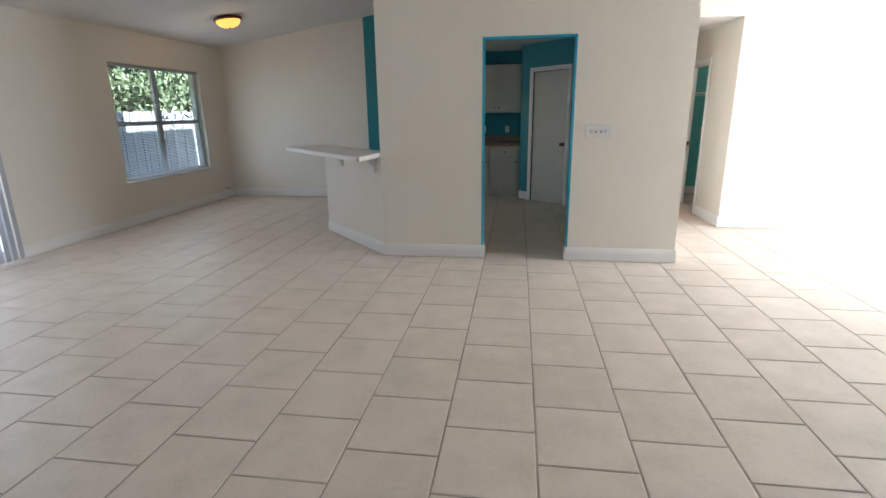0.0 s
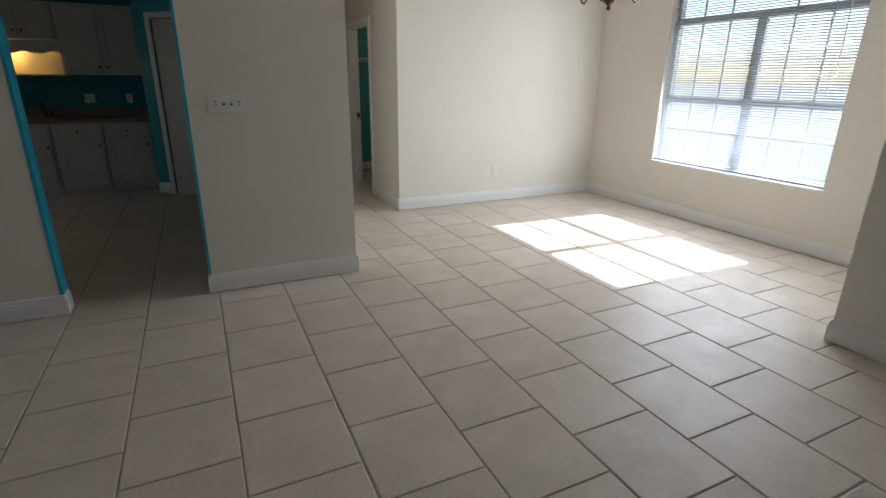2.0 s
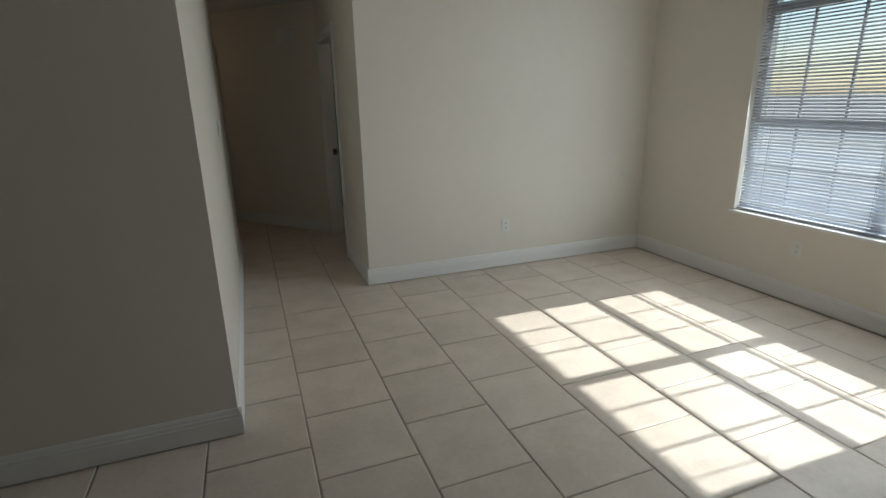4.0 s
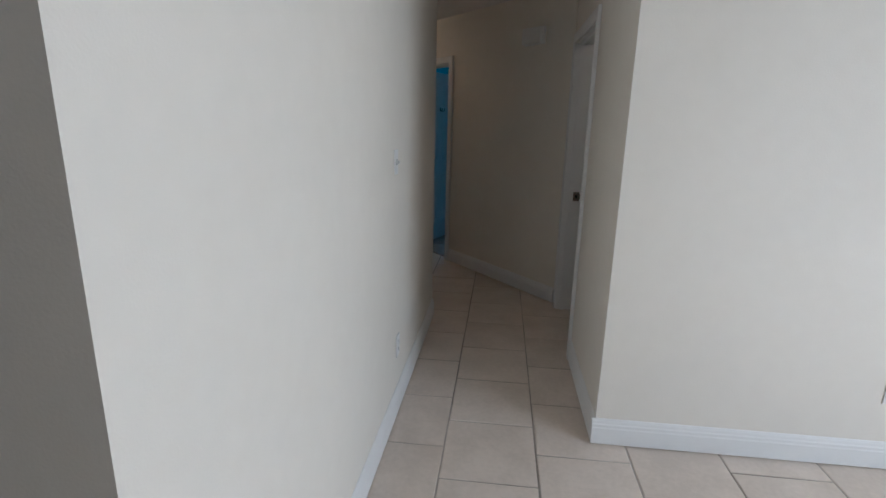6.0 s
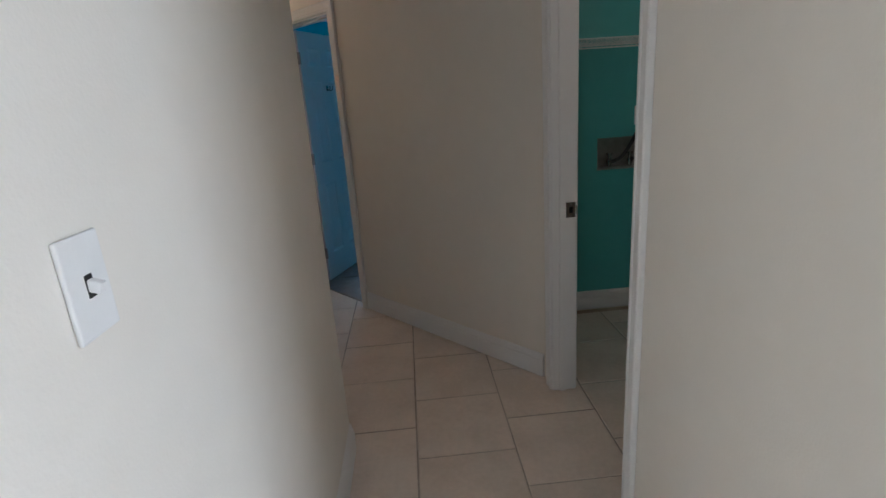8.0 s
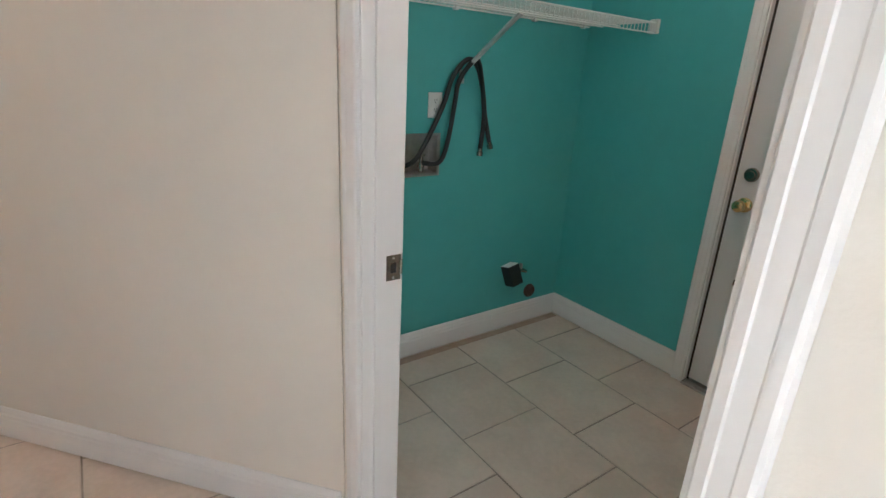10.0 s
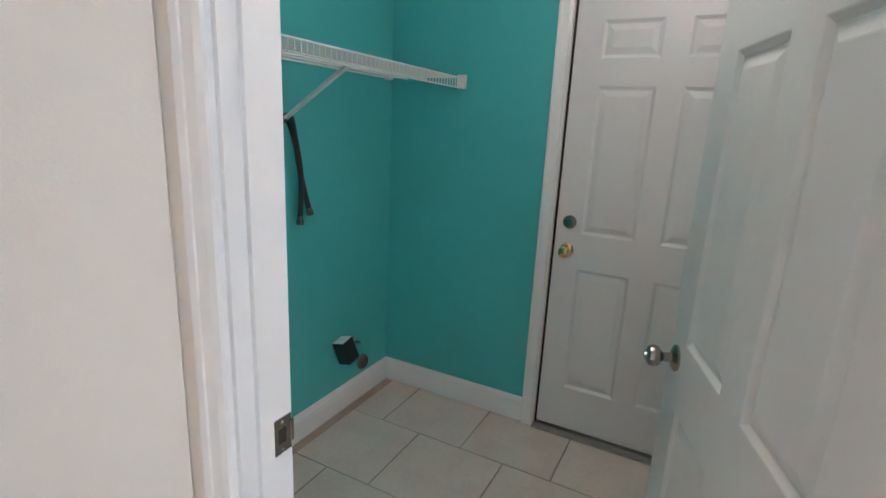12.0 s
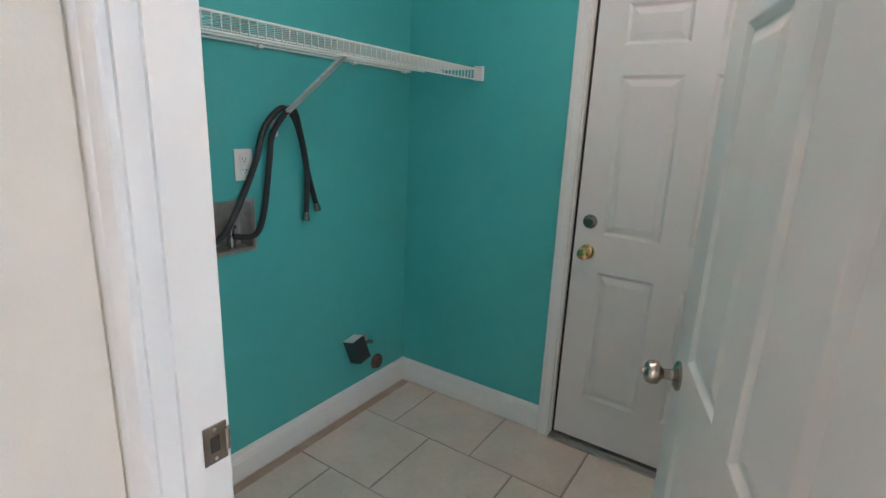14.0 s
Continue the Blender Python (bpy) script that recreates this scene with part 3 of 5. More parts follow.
box(bm, LX1 + 0.07, LX1 + 0.118, GD[0] + 0.004, GD[1] - 0.004, 0.0, GD[3] - 0.004)
box(bm, LX1 + 0.023, LX1 + 0.0695, GD[1] - 0.0155, GD[1] - 0.0045, 0.012, GD[3] - 0.005)
box(bm, LX1 + 0.030, LX1 + 0.0695, GD[0] + 0.0045, GD[1] - 0.016, 2.0425, GD[3] - 0.005)
structure("door_strip_and_backing", bm, DARK, "dark weather strip, with backing added to blacken the garage door gaps", "weather strip")
door("door_2", pose(LX1 + 0.036, GD[0] + 0.010, 0.018, 0, 0, 90), GD[1] - GD[0] - 0.026, 2.024, "white six-panel door to the garage, closed", 0.920, BRASS, STEEL, bolt=1.054)
bm = bmesh.new()
prism(bm, [(LX1 - 0.03, GD[0] + 0.004), (LX1 + 0.07, GD[0] + 0.004), (LX1 + 0.07, GD[1] - 0.004), (LX1 - 0.03, GD[1] - 0.004)], 0.0, 0.010)
box(bm, LX1 + 0.0, LX1 + 0.012, GD[0] + 0.004, GD[1] - 0.004, 0.010, 0.015)
structure("door_sill", bm, STEEL, "worn metal threshold under the garage door", "threshold")

# bedroom door, open into the bedroom
jamb(DP0, DP1, BD[0], BD[1], BD[3], -0.124, 0.003, -0.075)
casing(DP0, DP1, BD[0] + 0.006, BD[1] - 0.006, BD[3] - 0.006, 1)
pin = md @ Vector((BD[1] - 0.020, -0.128, 0))
door("door_3", pose(pin.x, pin.y, 0.012, 0, 0, 68.0), 0.715, 2.02, "white six-panel bedroom door standing open in blue daylight", 0.945, NICKEL, STEEL, y_mid=-0.026, hinges=(0.25, 1.05, 1.82))
hook_at = pose(pin.x, pin.y, 0.012, 0, 0, 68.0) @ Vector((0.357, -0.044, 1.60))
hk = thing("robe_hook", "small satin metal robe hook screwed to the bedroom door", "hook", Matrix.Translation(hook_at) @ Matrix.Rotation(radians(68), 4, "Z"))
bm = bmesh.new()
box(bm, -0.016, 0.016, -0.004, 0.0, -0.022, 0.022, 0.0015)
part("base_plate", bm, NICKEL, hk)
for side in (-1, 1):
    bm = bmesh.new()
    tube(bm, bend([(0.004 * side, -0.004, -0.006), (0.012 * side, -0.024, -0.020), (0.022 * side, -0.040, -0.008), (0.024 * side, -0.042, 0.016)]), 0.0042, 8)
    part("prong", bm, NICKEL, hk, "", True)
bm = bmesh.new()
box(bm, BD[0] + 0.016, BD[1] - 0.016, -0.062, -0.040, 0.0, 0.007, 0, md)
structure("door_sill_bedroom", bm, COUNTER, "thin dark brown wood threshold strip", "threshold")

# pantry door, closed, plain slab
mp, _ = along(PD0, PD1)
pd = thing("door_4", "plain cream pantry door, closed, with a dark knob", "door", mp, "", "structure")
bm = bmesh.new()
box(bm, PHOLE[0] + 0.005, PHOLE[1] - 0.005, -0.05, -0.012, 0.006, PHOLE[3] - 0.006, 0.002)
part("door_slab", bm, CABW, pd)
bm = bmesh.new()
knob_bm(bm, Matrix.Translation((PHOLE[0] + 0.07, -0.012, 0.95)) @ Matrix.Rotation(radians(-90), 4, "X"))
part("knob", bm, BRONZE, pd, "dark round knob", True)
for z in (0.3, 1.05, 1.8):
    bm = bmesh.new()
    lathe(bm, [(0, 0), (0.006, 0), (0.006, 0.09), (0, 0.09)], 10, Matrix.Translation((PHOLE[1] - 0.004, -0.006, z)))
    part("hinge", bm, STEEL, pd)
casing(PD0, PD1, PHOLE[0], PHOLE[1], PHOLE[3], 1)
baseboard((PD0[0], PD0[1]), ((mp @ Vector((PHOLE[0] - 0.07, 0, 0))).x, (mp @ Vector((PHOLE[0] - 0.07, 0, 0))).y), 0, 0, 1)
a = mp @ Vector((PHOLE[1] + 0.07, 0, 0))
baseboard((a.x, a.y), PD1, 0, 0, 1)

# ---- windows ----
def sash_window(name, m, w, z0, z1, bars_z, mull, cols, rows_z, label, depth=0.05):
    """Window frame in its own plane: x along, y through the wall, z up."""
    ob = thing(name, label, "window", m, "", "structure")
    f = 0.035
    bm = bmesh.new()
    box(bm, 0, f, -depth / 2, depth / 2, z0, z1)
    box(bm, w - f, w, -depth / 2, depth / 2, z0, z1)
    box(bm, f, w - f, -depth / 2, depth / 2, z0, z0 + f)
    box(bm, f, w - f, -depth / 2, depth / 2, z1 - f, z1)
    part("window_frame", bm, FRAMEM, ob)
    edges = [z0 + f] + [b for b in bars_z] + [z1 - f]
    for b in bars_z:
        bm = bmesh.new()
        box(bm, f, w - f, -depth / 2 + 0.004, depth / 2 - 0.004, b - 0.028, b + 0.028, 0.003)
        part("rail", bm, FRAMEM, ob)
    if mull:
        top = bars_z[-1] - 0.028 if len(bars_z) > 1 else z1 - f
        spans = [(z0 + f, bars_z[0] - 0.028), (bars_z[0] + 0.028, top)]
        for a, b in spans:
            bm = bmesh.new()
            box(bm, mull - 0.045, mull + 0.045, -depth / 2 + 0.004, depth / 2 - 0.004, a, b, 0.003)
            part("mullion", bm, FRAMEM, ob)
    for x in cols:
        for a, b in zip(edges, edges[1:]):
            bm = bmesh.new()
            box(bm, x - 0.008, x + 0.008, -0.007, 0.007, a + 0.0285, b - 0.0285)
            part("muntin", bm, FRAMEM, ob)
    for z in rows_z:
        for a, b in ((f, mull - 0.0455), (mull + 0.0455, w - f)):
            bm = bmesh.new()
            box(bm, a, b, -0.0065, 0.0065, z - 0.008, z + 0.008)
            part("muntin", bm, FRAMEM, ob)
    for a, b in zip(edges, edges[1:]):
        bm = bmesh.new()
        box(bm, f * 0.6, w - f * 0.6, 0.010, 0.014, a, b)
        g = part("pane", bm, GLASS, ob, "clear window pane")
        g.visible_shadow = False
    return ob


def blind(name, m, w, z0, z1, pitch, width, tilt, label, wand=True):
    """Horizontal blind: headrail, slats on cords, bottom rail; y towards the room is negative."""
    ob = thing(name, label, "window blind", m)
    bm = bmesh.new()
    box(bm, 0.004, w - 0.004, -0.022, 0.022, z1 - 0.040, z1 - 0.002, 0.003)
    part("headrail", bm, SLAT, ob)
    bm = bmesh.new()
    box(bm, 0.006, w - 0.006, -0.018, 0.018, z0 + 0.004, z0 + 0.020, 0.004)
    part("bottom_rail", bm, SLAT, ob)
    bm = bmesh.new()
    rows = []
    for k, (y, z) in enumerate(((-0.5, 0.0), (-0.25, 0.035), (0.0, 0.05), (0.25, 0.035), (0.5, 0.0))):
        rows.append([bm.verts.new((x, y * width, z * width)) for x in (0.006, w - 0.006)])
    for a, b in zip(rows, rows[1:]):
        bm.faces.new((a[0], a[1], b[1], b[0]))
    bmesh.ops.solidify(bm, geom=bm.faces[:], thickness=0.0012)
    me = finish(bm, "slat", SLAT, True)
    n = int((z1 - z0 - 0.075) / pitch)
    rngb = random.Random(7)
    for k in range(n):
        s = new("slat", me)
        s.parent = ob
        s.matrix_basis = pose(0, 0, z0 + 0.034 + k * pitch + rngb.uniform(-0.0006, 0.0006), tilt + rngb.uniform(-1.2, 1.2), 0, 0)
    for x in (0.18, w / 2, w - 0.18):
        for y in (-0.5, 0.5):
            bm = bmesh.new()
            tube(bm, [(x, y * width * math.cos(radians(tilt)), z0 + 0.01), (x, y * width * math.cos(radians(tilt)), z1 - 0.02)], 0.0009, 5)
            part("cord", bm, SLAT, ob)
    if wand:
        bm = bmesh.new()
        tube(bm, [(w - 0.13, -0.034, z1 - 0.03), (w - 0.125, -0.04, z1 - 0.4), (w - 0.12, -0.042, z1 - 0.85)], 0.0045, 8)
        part("wand", bm, PLASTIC, ob, "clear plastic tilt wand", True)
    return ob


DWW = DW[1] - DW[0]
# frames stand in local axes: x to the wall's run, y outwards
sash_window("window_1", pose(XR + 0.12, DW[1], 0, 0, 0, -90) , DWW, DW[2] + 0.02, DW[3], [1.25, 2.03], DWW * 0.515, [DWW * k / 6 + 0.004 for k in (1, 2, 4, 5)], [0.93, 1.63],
            "white twin window with grid bars, very bright outside")
blind("window_blind", pose(XR + 0.045, DW[1], 0, 0, 0, -90), DWW, DW[2] + 0.02, DW[3], 0.0225, 0.025, 33, "horizontal blind over the dining window, open slats greyed for backlit shade")
bm = bmesh.new()
box(bm, XR - 0.028, XR + 0.098, DW[0] - 0.03, DW[1] + 0.03, DW[2] - 0.004, DW[2] + 0.018, 0.006)
structure("window_sill", bm, WHITE, "white painted window sill", "window sill")
LWW = LW[1] - LW[0]
sash_window("window_2", pose(XL - 0.12, LW[0], 0, 0, 0, 90), LWW, LW[2] + 0.02, LW[3], [1.36], LWW * 0.5, [], [], "white twin window looking onto trees and a fence")
blind("window_blind", pose(XL - 0.05, LW[0], 0, 0, 0, 90), LWW, LW[2] + 0.02, LW[3], 0.0225, 0.025, 14, "horizontal blind over the breakfast window, open slats greyed for backlit shade")
bm = bmesh.new()
box(bm, XL - 0.098, XL + 0.028, LW[0] - 0.03, LW[1] + 0.03, LW[2] - 0.004, LW[2] + 0.018, 0.006)
structure("window_sill", bm, WHITE, "white painted window sill", "window sill")

SW = SL[1] - SL[0]
sd = thing("door_5", "sliding glass patio door in a white frame", "sliding door", pose(XL - 0.1, SL[0], 0, 0, 0, 90), "", "structure")
bm = bmesh.new()
box(bm, 0, 0.05, -0.05, 0.05, 0, SL[3])
box(bm, SW - 0.05, SW, -0.05, 0.05, 0, SL[3])
box(bm, 0.05, SW - 0.05, -0.05, 0.05, SL[3] - 0.05, SL[3])
box(bm, 0.05, SW - 0.05, -0.05, 0.05, 0, 0.03)
part("door_frame", bm, FRAMEM, sd)
for x0, x1, y in ((0.05, SW / 2 + 0.04, 0.02), (SW / 2 - 0.04, SW - 0.05, -0.02)):
    bm = bmesh.new()
    for a, b, c, d in ((x0, x0 + 0.06, 0.03, SL[3] - 0.05), (x1 - 0.06, x1, 0.03, SL[3] - 0.05), (x0 + 0.06, x1 - 0.06, 0.03, 0.12), (x0 + 0.06, x1 - 0.06, SL[3] - 0.12, SL[3] - 0.05)):
        box(bm, a, b, y - 0.014, y + 0.014, c, d)
    sf = part("sash", bm, FRAMEM, sd)
    bm = bmesh.new()
    box(bm, x0 + 0.055, x1 - 0.055, y - 0.003, y + 0.003, 0.115, SL[3] - 0.115)
    g = part("pane", bm, GLASS, sf, "clear glass pane")
    g.visible_shadow = False

vb = thing("vertical_blind", "grey vertical vane blind hung before the patio door", "window blind", pose(XL + 0.06, SL[0], 0))
bm = bmesh.new()
box(bm, -0.025, 0.025, -0.05, SW + 0.05, SL[3] + 0.02, SL[3] + 0.06, 0.003)
part("headrail", bm, PLASTIC, vb)
bm = bmesh.new()
box(bm, -0.0008, 0.0008, -0.044, 0.044, 0.03, SL[3] + 0.018)
me = finish(bm, "vane", VANE)
for k in range(int(SW / 0.075)):
    s_ = new("vane", me)
    s_.parent = vb
    s_.matrix_basis = pose(0, 0.04 + k * 0.075, 0, 0, 0, 24)

# bedroom window
sash_window("window_3", pose(0.65, 8.28, 0, 0, 0, 180), 1.5, 0.8, 2.0, [1.4], 0.75, [], [], "white bedroom window")

# ---- wall plates ----
def plate(name, m, w, label, switches=0, sockets=0):
    """Cover plate on a wall: x to the right, y out of the wall, z up, centred."""
    ob = thing(name, label, "switch" if switches else "outlet", m)
    bm = bmesh.new()
    box(bm, -w / 2, w / 2, 0.0, 0.006, -0.057, 0.057, 0.003)
    part("cover_plate", bm, PLASTIC, ob)
    for k in range(switches):
        x = (k - (switches - 1) / 2) * 0.046
        bm = bmesh.new()
        box(bm, x - 0.005, x + 0.005, 0.004, 0.020, -0.004, 0.010, 0.002, Matrix.Translation((x, 0, 0)) @ Matrix.Rotation(radians(22 if k in (1, 2) else -18), 4, "X") @ Matrix.Translation((-x, 0, 0)))
        part("toggle", bm, PLASTIC, ob)
        bm = bmesh.new()
        box(bm, x - 0.0065, x + 0.0065, 0.0055, 0.0066, -0.013, 0.013)
        part("toggle_slot", bm, DARK, ob)
    for k in range(sockets):
        z = 0.0205 * (1 if k else -1)
        bm = bmesh.new()
        lathe(bm, [(0, 0.0), (0.0165, 0.0), (0.0165, 0.0025), (0.015, 0.0035), (0, 0.0035)], 18, Matrix.Translation((0, 0.005, z)) @ Matrix.Rotation(radians(-90), 4, "X"))
        so = part("socket", bm, PLASTIC, ob)
        bm = bmesh.new()
        for x in (-0.006, 0.006):
            box(bm, x - 0.0012, x + 0.0012, 0.0082, 0.0090, z - 0.002, z + 0.007)
        box(bm, -0.002, 0.002, 0.0082, 0.0090, z - 0.010, z - 0.006)
        part("slots", bm, DARK, so)
    return ob


plate("light_switch", pose(-0.792, -0.0005, 1.269, 0, 0, 180), 0.235, "white four-gang toggle switch plate on cream wall", 4)
plate("light_switch", pose(0.003, 1.80, 1.296, 0, 0, -90), 0.072, "white single toggle switch plate on hall wall", 1)
plate("outlet", pose(0.003, 1.835, 0.362, 0, 0, -90), 0.072, "white duplex outlet low on the hall wall", 0, 2)
plate("outlet", pose(2.240, DY - 0.0005, 0.379, 0, 0, 180), 0.072, "white duplex outlet low on the dining wall", 0, 2)
plate("outlet", pose(XR - 0.0005, 0.10, 0.395, 0, 0, 90), 0.072, "white duplex outlet under the dining window", 0, 2)
plate("outlet", pose(1.816, LY1 - 0.0005, 1.281, 0, 0, 180), 0.075, "white duplex outlet on teal laundry wall", 0, 2)
plate("outlet", pose(-1.74, 4.4995, 1.14, 0, 0, 180), 0.072, "white outlet on the kitchen backsplash wall", 0, 2)
plate("outlet", pose(-2.18, 4.4995, 1.14, 0, 0, 180), 0.115, "white outlet and switch plate on the kitchen wall", 0, 2)

# ---- hall things ----
ch = md @ Vector((0.42, 0.0, 0))
dc = thing("door_chime", "cream plastic door chime box high on the wall", "door chime", Matrix.Translation((ch.x, ch.y, 2.10)) @ md.to_3x3().to_4x4())
bm = bmesh.new()
box(bm, -0.105, 0.105, 0.0, 0.055, 0.0, 0.125, 0.008)
part("cover", bm, PLASTIC, dc)
bm = bmesh.new()
box(bm, -0.115, 0.115, 0.0, 0.012, -0.006, 0.131, 0.004)
part("base", bm, PLASTIC, dc)
vg = thing("return_air_grille", "white return air grille low on the hall wall", "air grille", pose(-1.0, 5.53, 0.33))
bm = bmesh.new()
for a, b, c, d in ((-0.24, 0.24, 0.155, 0.185), (-0.24, 0.24, -0.185, -0.155), (-0.24, -0.21, -0.155, 0.155), (0.21, 0.24, -0.155, 0.155)):
    box(bm, a, b, -0.012, 0.0, c, d, 0.002)
part("frame", bm, WHITE, vg)
bm = bmesh.new()
box(bm, -0.21, 0.21, -0.002, -0.0005, -0.155, 0.155)
part("backing", bm, DARK, vg)
bm = bmesh.new()
box(bm, -0.21, 0.21, -0.008, 0.008, -0.0008, 0.0008)
me = finish(bm, "slat", WHITE)
for k in range(17):
    s = new("slat", me)
    s.parent = vg
    s.matrix_basis = pose(0, -0.0095, -0.148 + k * 0.0185, 40)


def dome_lamp(place, slope, label, r=0.19, glass=LAMPGLASS):
    ob = thing("ceiling_lamp", label, "ceiling lamp", Matrix.Translation(place) @ Matrix.Rotation(slope, 4, "Y"))
    bm = bmesh.new()
    lathe(bm, [(0, 0), (r * 0.7, 0), (r * 0.98, -0.014), (r, -0.028), (r * 0.93, -0.044), (r * 0.86, -0.046), (r * 0.86, -0.036), (0, -0.036)], 32)
    part("base", bm, BRONZE, ob, "dark bronze rim", True)
    bm = bmesh.new()
    lathe(bm, [(r * 0.85, -0.044), (r * 0.80, -0.072), (r * 0.64, -0.102), (r * 0.40, -0.122), (r * 0.12, -0.130), (0, -0.130)], 32)
    part("glass_bowl", bm, glass, ob, "amber glass bowl, lit", True).visible_shadow = False
    bm = bmesh.new()
    lathe(bm, [(0.012, -0.128), (0.014, -0.136), (0.006, -0.146), (0, -0.15)], 14)
    part("finial", bm, BRONZE, ob, "", True)
    return ob


dome_lamp((-5.55, 2.03, slope_z(-5.55) - 0.001), -math.atan(0.155), "bronze flush ceiling lamp with lit amber glass bowl")
cv = thing("ceiling_vent", "white ceiling air vent on the sloping ceiling", "ceiling vent", Matrix.Translation((-4.2, 1.95, slope_z(-4.2) - 0.001)) @ Matrix.Rotation(-math.atan(0.155), 4, "Y"))
bm = bmesh.new()
for a, b, c, d in ((-0.17, 0.17, 0.09, 0.11), (-0.17, 0.17, -0.11, -0.09), (-0.17, -0.15, -0.09, 0.09), (0.15, 0.17, -0.09, 0.09)):
    box(bm, a, b, c, d, -0.010, 0.0, 0.002)
part("frame", bm, WHITE, cv)
bm = bmesh.new()
box(bm, -0.15, 0.15, -0.09, 0.09, -0.002, -0.0005)
part("backing", bm, DARK, cv)
bm = bmesh.new()
box(bm, -0.15, 0.15, -0.009, 0.009, -0.0008, 0.0008)
me = finish(bm, "slat", WHITE)
for k in range(9):
    s = new("slat", me)
    s.parent = cv
    s.matrix_basis = pose(0, -0.08 + k * 0.02, -0.010, 45)

# ---- chandelier over the dining area ----
CX, CY, CZ = 1.526, -0.811, 1.865
chd = thing("chandelier", "bronze scroll-arm chandelier with cream glass shades", "chandelier", pose(CX, CY, CZ, 0, 0, 12))
bm = bmesh.new()
lathe(bm, [(0, 0), (0.010, 0.004), (0.014, 0.014), (0.009, 0.026), (0.020, 0.038), (0.040, 0.052), (0.046, 0.068), (0.034, 0.082), (0.022, 0.094), (0.030, 0.110), (0.042, 0.128), (0.044, 0.150), (0.034, 0.172), (0.020, 0.186), (0.026, 0.200), (0.014, 0.214), (0.011, 0.300), (0.022, 0.318), (0.026, 0.336), (0.014, 0.356), (0.009, 0.44), (0.016, 0.456), (0.010, 0.474), (0, 0.476)], 20)
part("body", bm, BRONZE, chd, "turned bronze column with finial", True)
top = slope_z(RX) - CZ - 0.012
bm = bmesh.new()
for k in range(int((top - 0.50) / 0.034) + 1):
    z = 0.488 + k * 0.034
    ring = [(0.011 * math.cos(a) * (1 if k % 2 else 0), 0.011 * math.cos(a) * (0 if k % 2 else 1), z + 0.021 * math.sin(a)) for a in [j * math.tau / 10 for j in range(11)]]
    tube(bm, ring, 0.0025, 5)
part("chain", bm, BRONZE, chd, "", True)
bm = bmesh.new()
lathe(bm, [(0, top + 0.012), (0.064, top + 0.012), (0.064, top), (0.05, top - 0.02), (0.012, top - 0.034), (0, top - 0.034)], 24)
part("canopy", bm, BRONZE, chd, "", True)
for k in range(5):
    r = Matrix.Rotation(k * math.tau / 5, 4, "Z")
    bm = bmesh.new()
    pts = bend([(0.03, 0, 0.085), (0.07, 0, 0.068), (0.11, 0, 0.082), (0.15, 0, 0.118), (0.195, 0, 0.142), (0.236, 0, 0.128), (0.256, 0, 0.092), (0.285, 0, 0.074), (0.315, 0, 0.092), (0.320, 0, 0.128), (0.296, 0, 0.149), (0.272, 0, 0.140), (0.266, 0, 0.117), (0.283, 0, 0.106)], 5)
    tube(bm, pts, 0.0056, 8)
    pts = []
    for j in range(17):
        u = j / 16
        ang = math.pi * (1.45 * u)
        pts.append((0.020 + 0.085 * math.sin(ang) * (1 - 0.25 * u), 0, 0.150 + 0.155 * u + 0.028 * math.sin(ang * 1.6)))
    tube(bm, pts, 0.0042, 7)
    bmesh.ops.transform(bm, matrix=r, verts=bm.verts)
    arm = part("arm", bm, BRONZE, chd, "scrolled bronze arm", True)
    cx = 0.272
    bm = bmesh.new()
    lathe(bm, [(0, 0.125), (0.010, 0.128), (0.014, 0.150), (0.020, 0.165), (0.036, 0.180), (0.040, 0.192), (0.034, 0.204), (0.020, 0.206), (0, 0.206)], 16, r @ Matrix.Translation((cx, 0, 0.02)))
    part("cup", bm, BRONZE, arm, "", True)
    bm = bmesh.new()
    lathe(bm, [(0.028, 0.204), (0.042, 0.216), (0.055, 0.245), (0.060, 0.285), (0.064, 0.325), (0.080, 0.358), (0.077, 0.359), (0.061, 0.326), (0.057, 0.285), (0.052, 0.247), (0.039, 0.219), (0.026, 0.209)], 24, r @ Matrix.Translation((cx, 0, 0.022)))
    part("shade", bm, SHADE, arm, "cream alabaster glass bell shade", True)

# ---- breakfast bar ----
BM, BL = along((-2.905, 0.0), (-3.93, 1.10))
bm = bmesh.new()
box(bm, 0.0, BL, -0.12, 0.0, -0.02, 1.03, 0, BM)
structure("wall_bar", bm, CREAM, "cream painted half wall under the breakfast bar", "half wall")
bar = thing("bar_counter", "white breakfast bar counter with rounded edge on a half wall", "counter", BM @ Matrix.Translation((0, 0, 1.032)))
bm = bmesh.new()
pts = [(0.012, -0.14), (BL + 0.20, -0.14), (BL + 0.20, 0.38), (BL + 0.15, 0.43), (-0.33, 0.43), (-0.36, 0.41), (-0.02, 0.02), (0.012, 0.015)]
prism(bm, pts, 0.0, 0.042)
bmesh.ops.bevel(bm, geom=[e for e in bm.edges if abs(e.verts[0].co.z - e.verts[1].co.z) < 1e-6], offset=0.006, segments=2, affect="EDGES")
part("countertop", bm, BARTOP, bar)
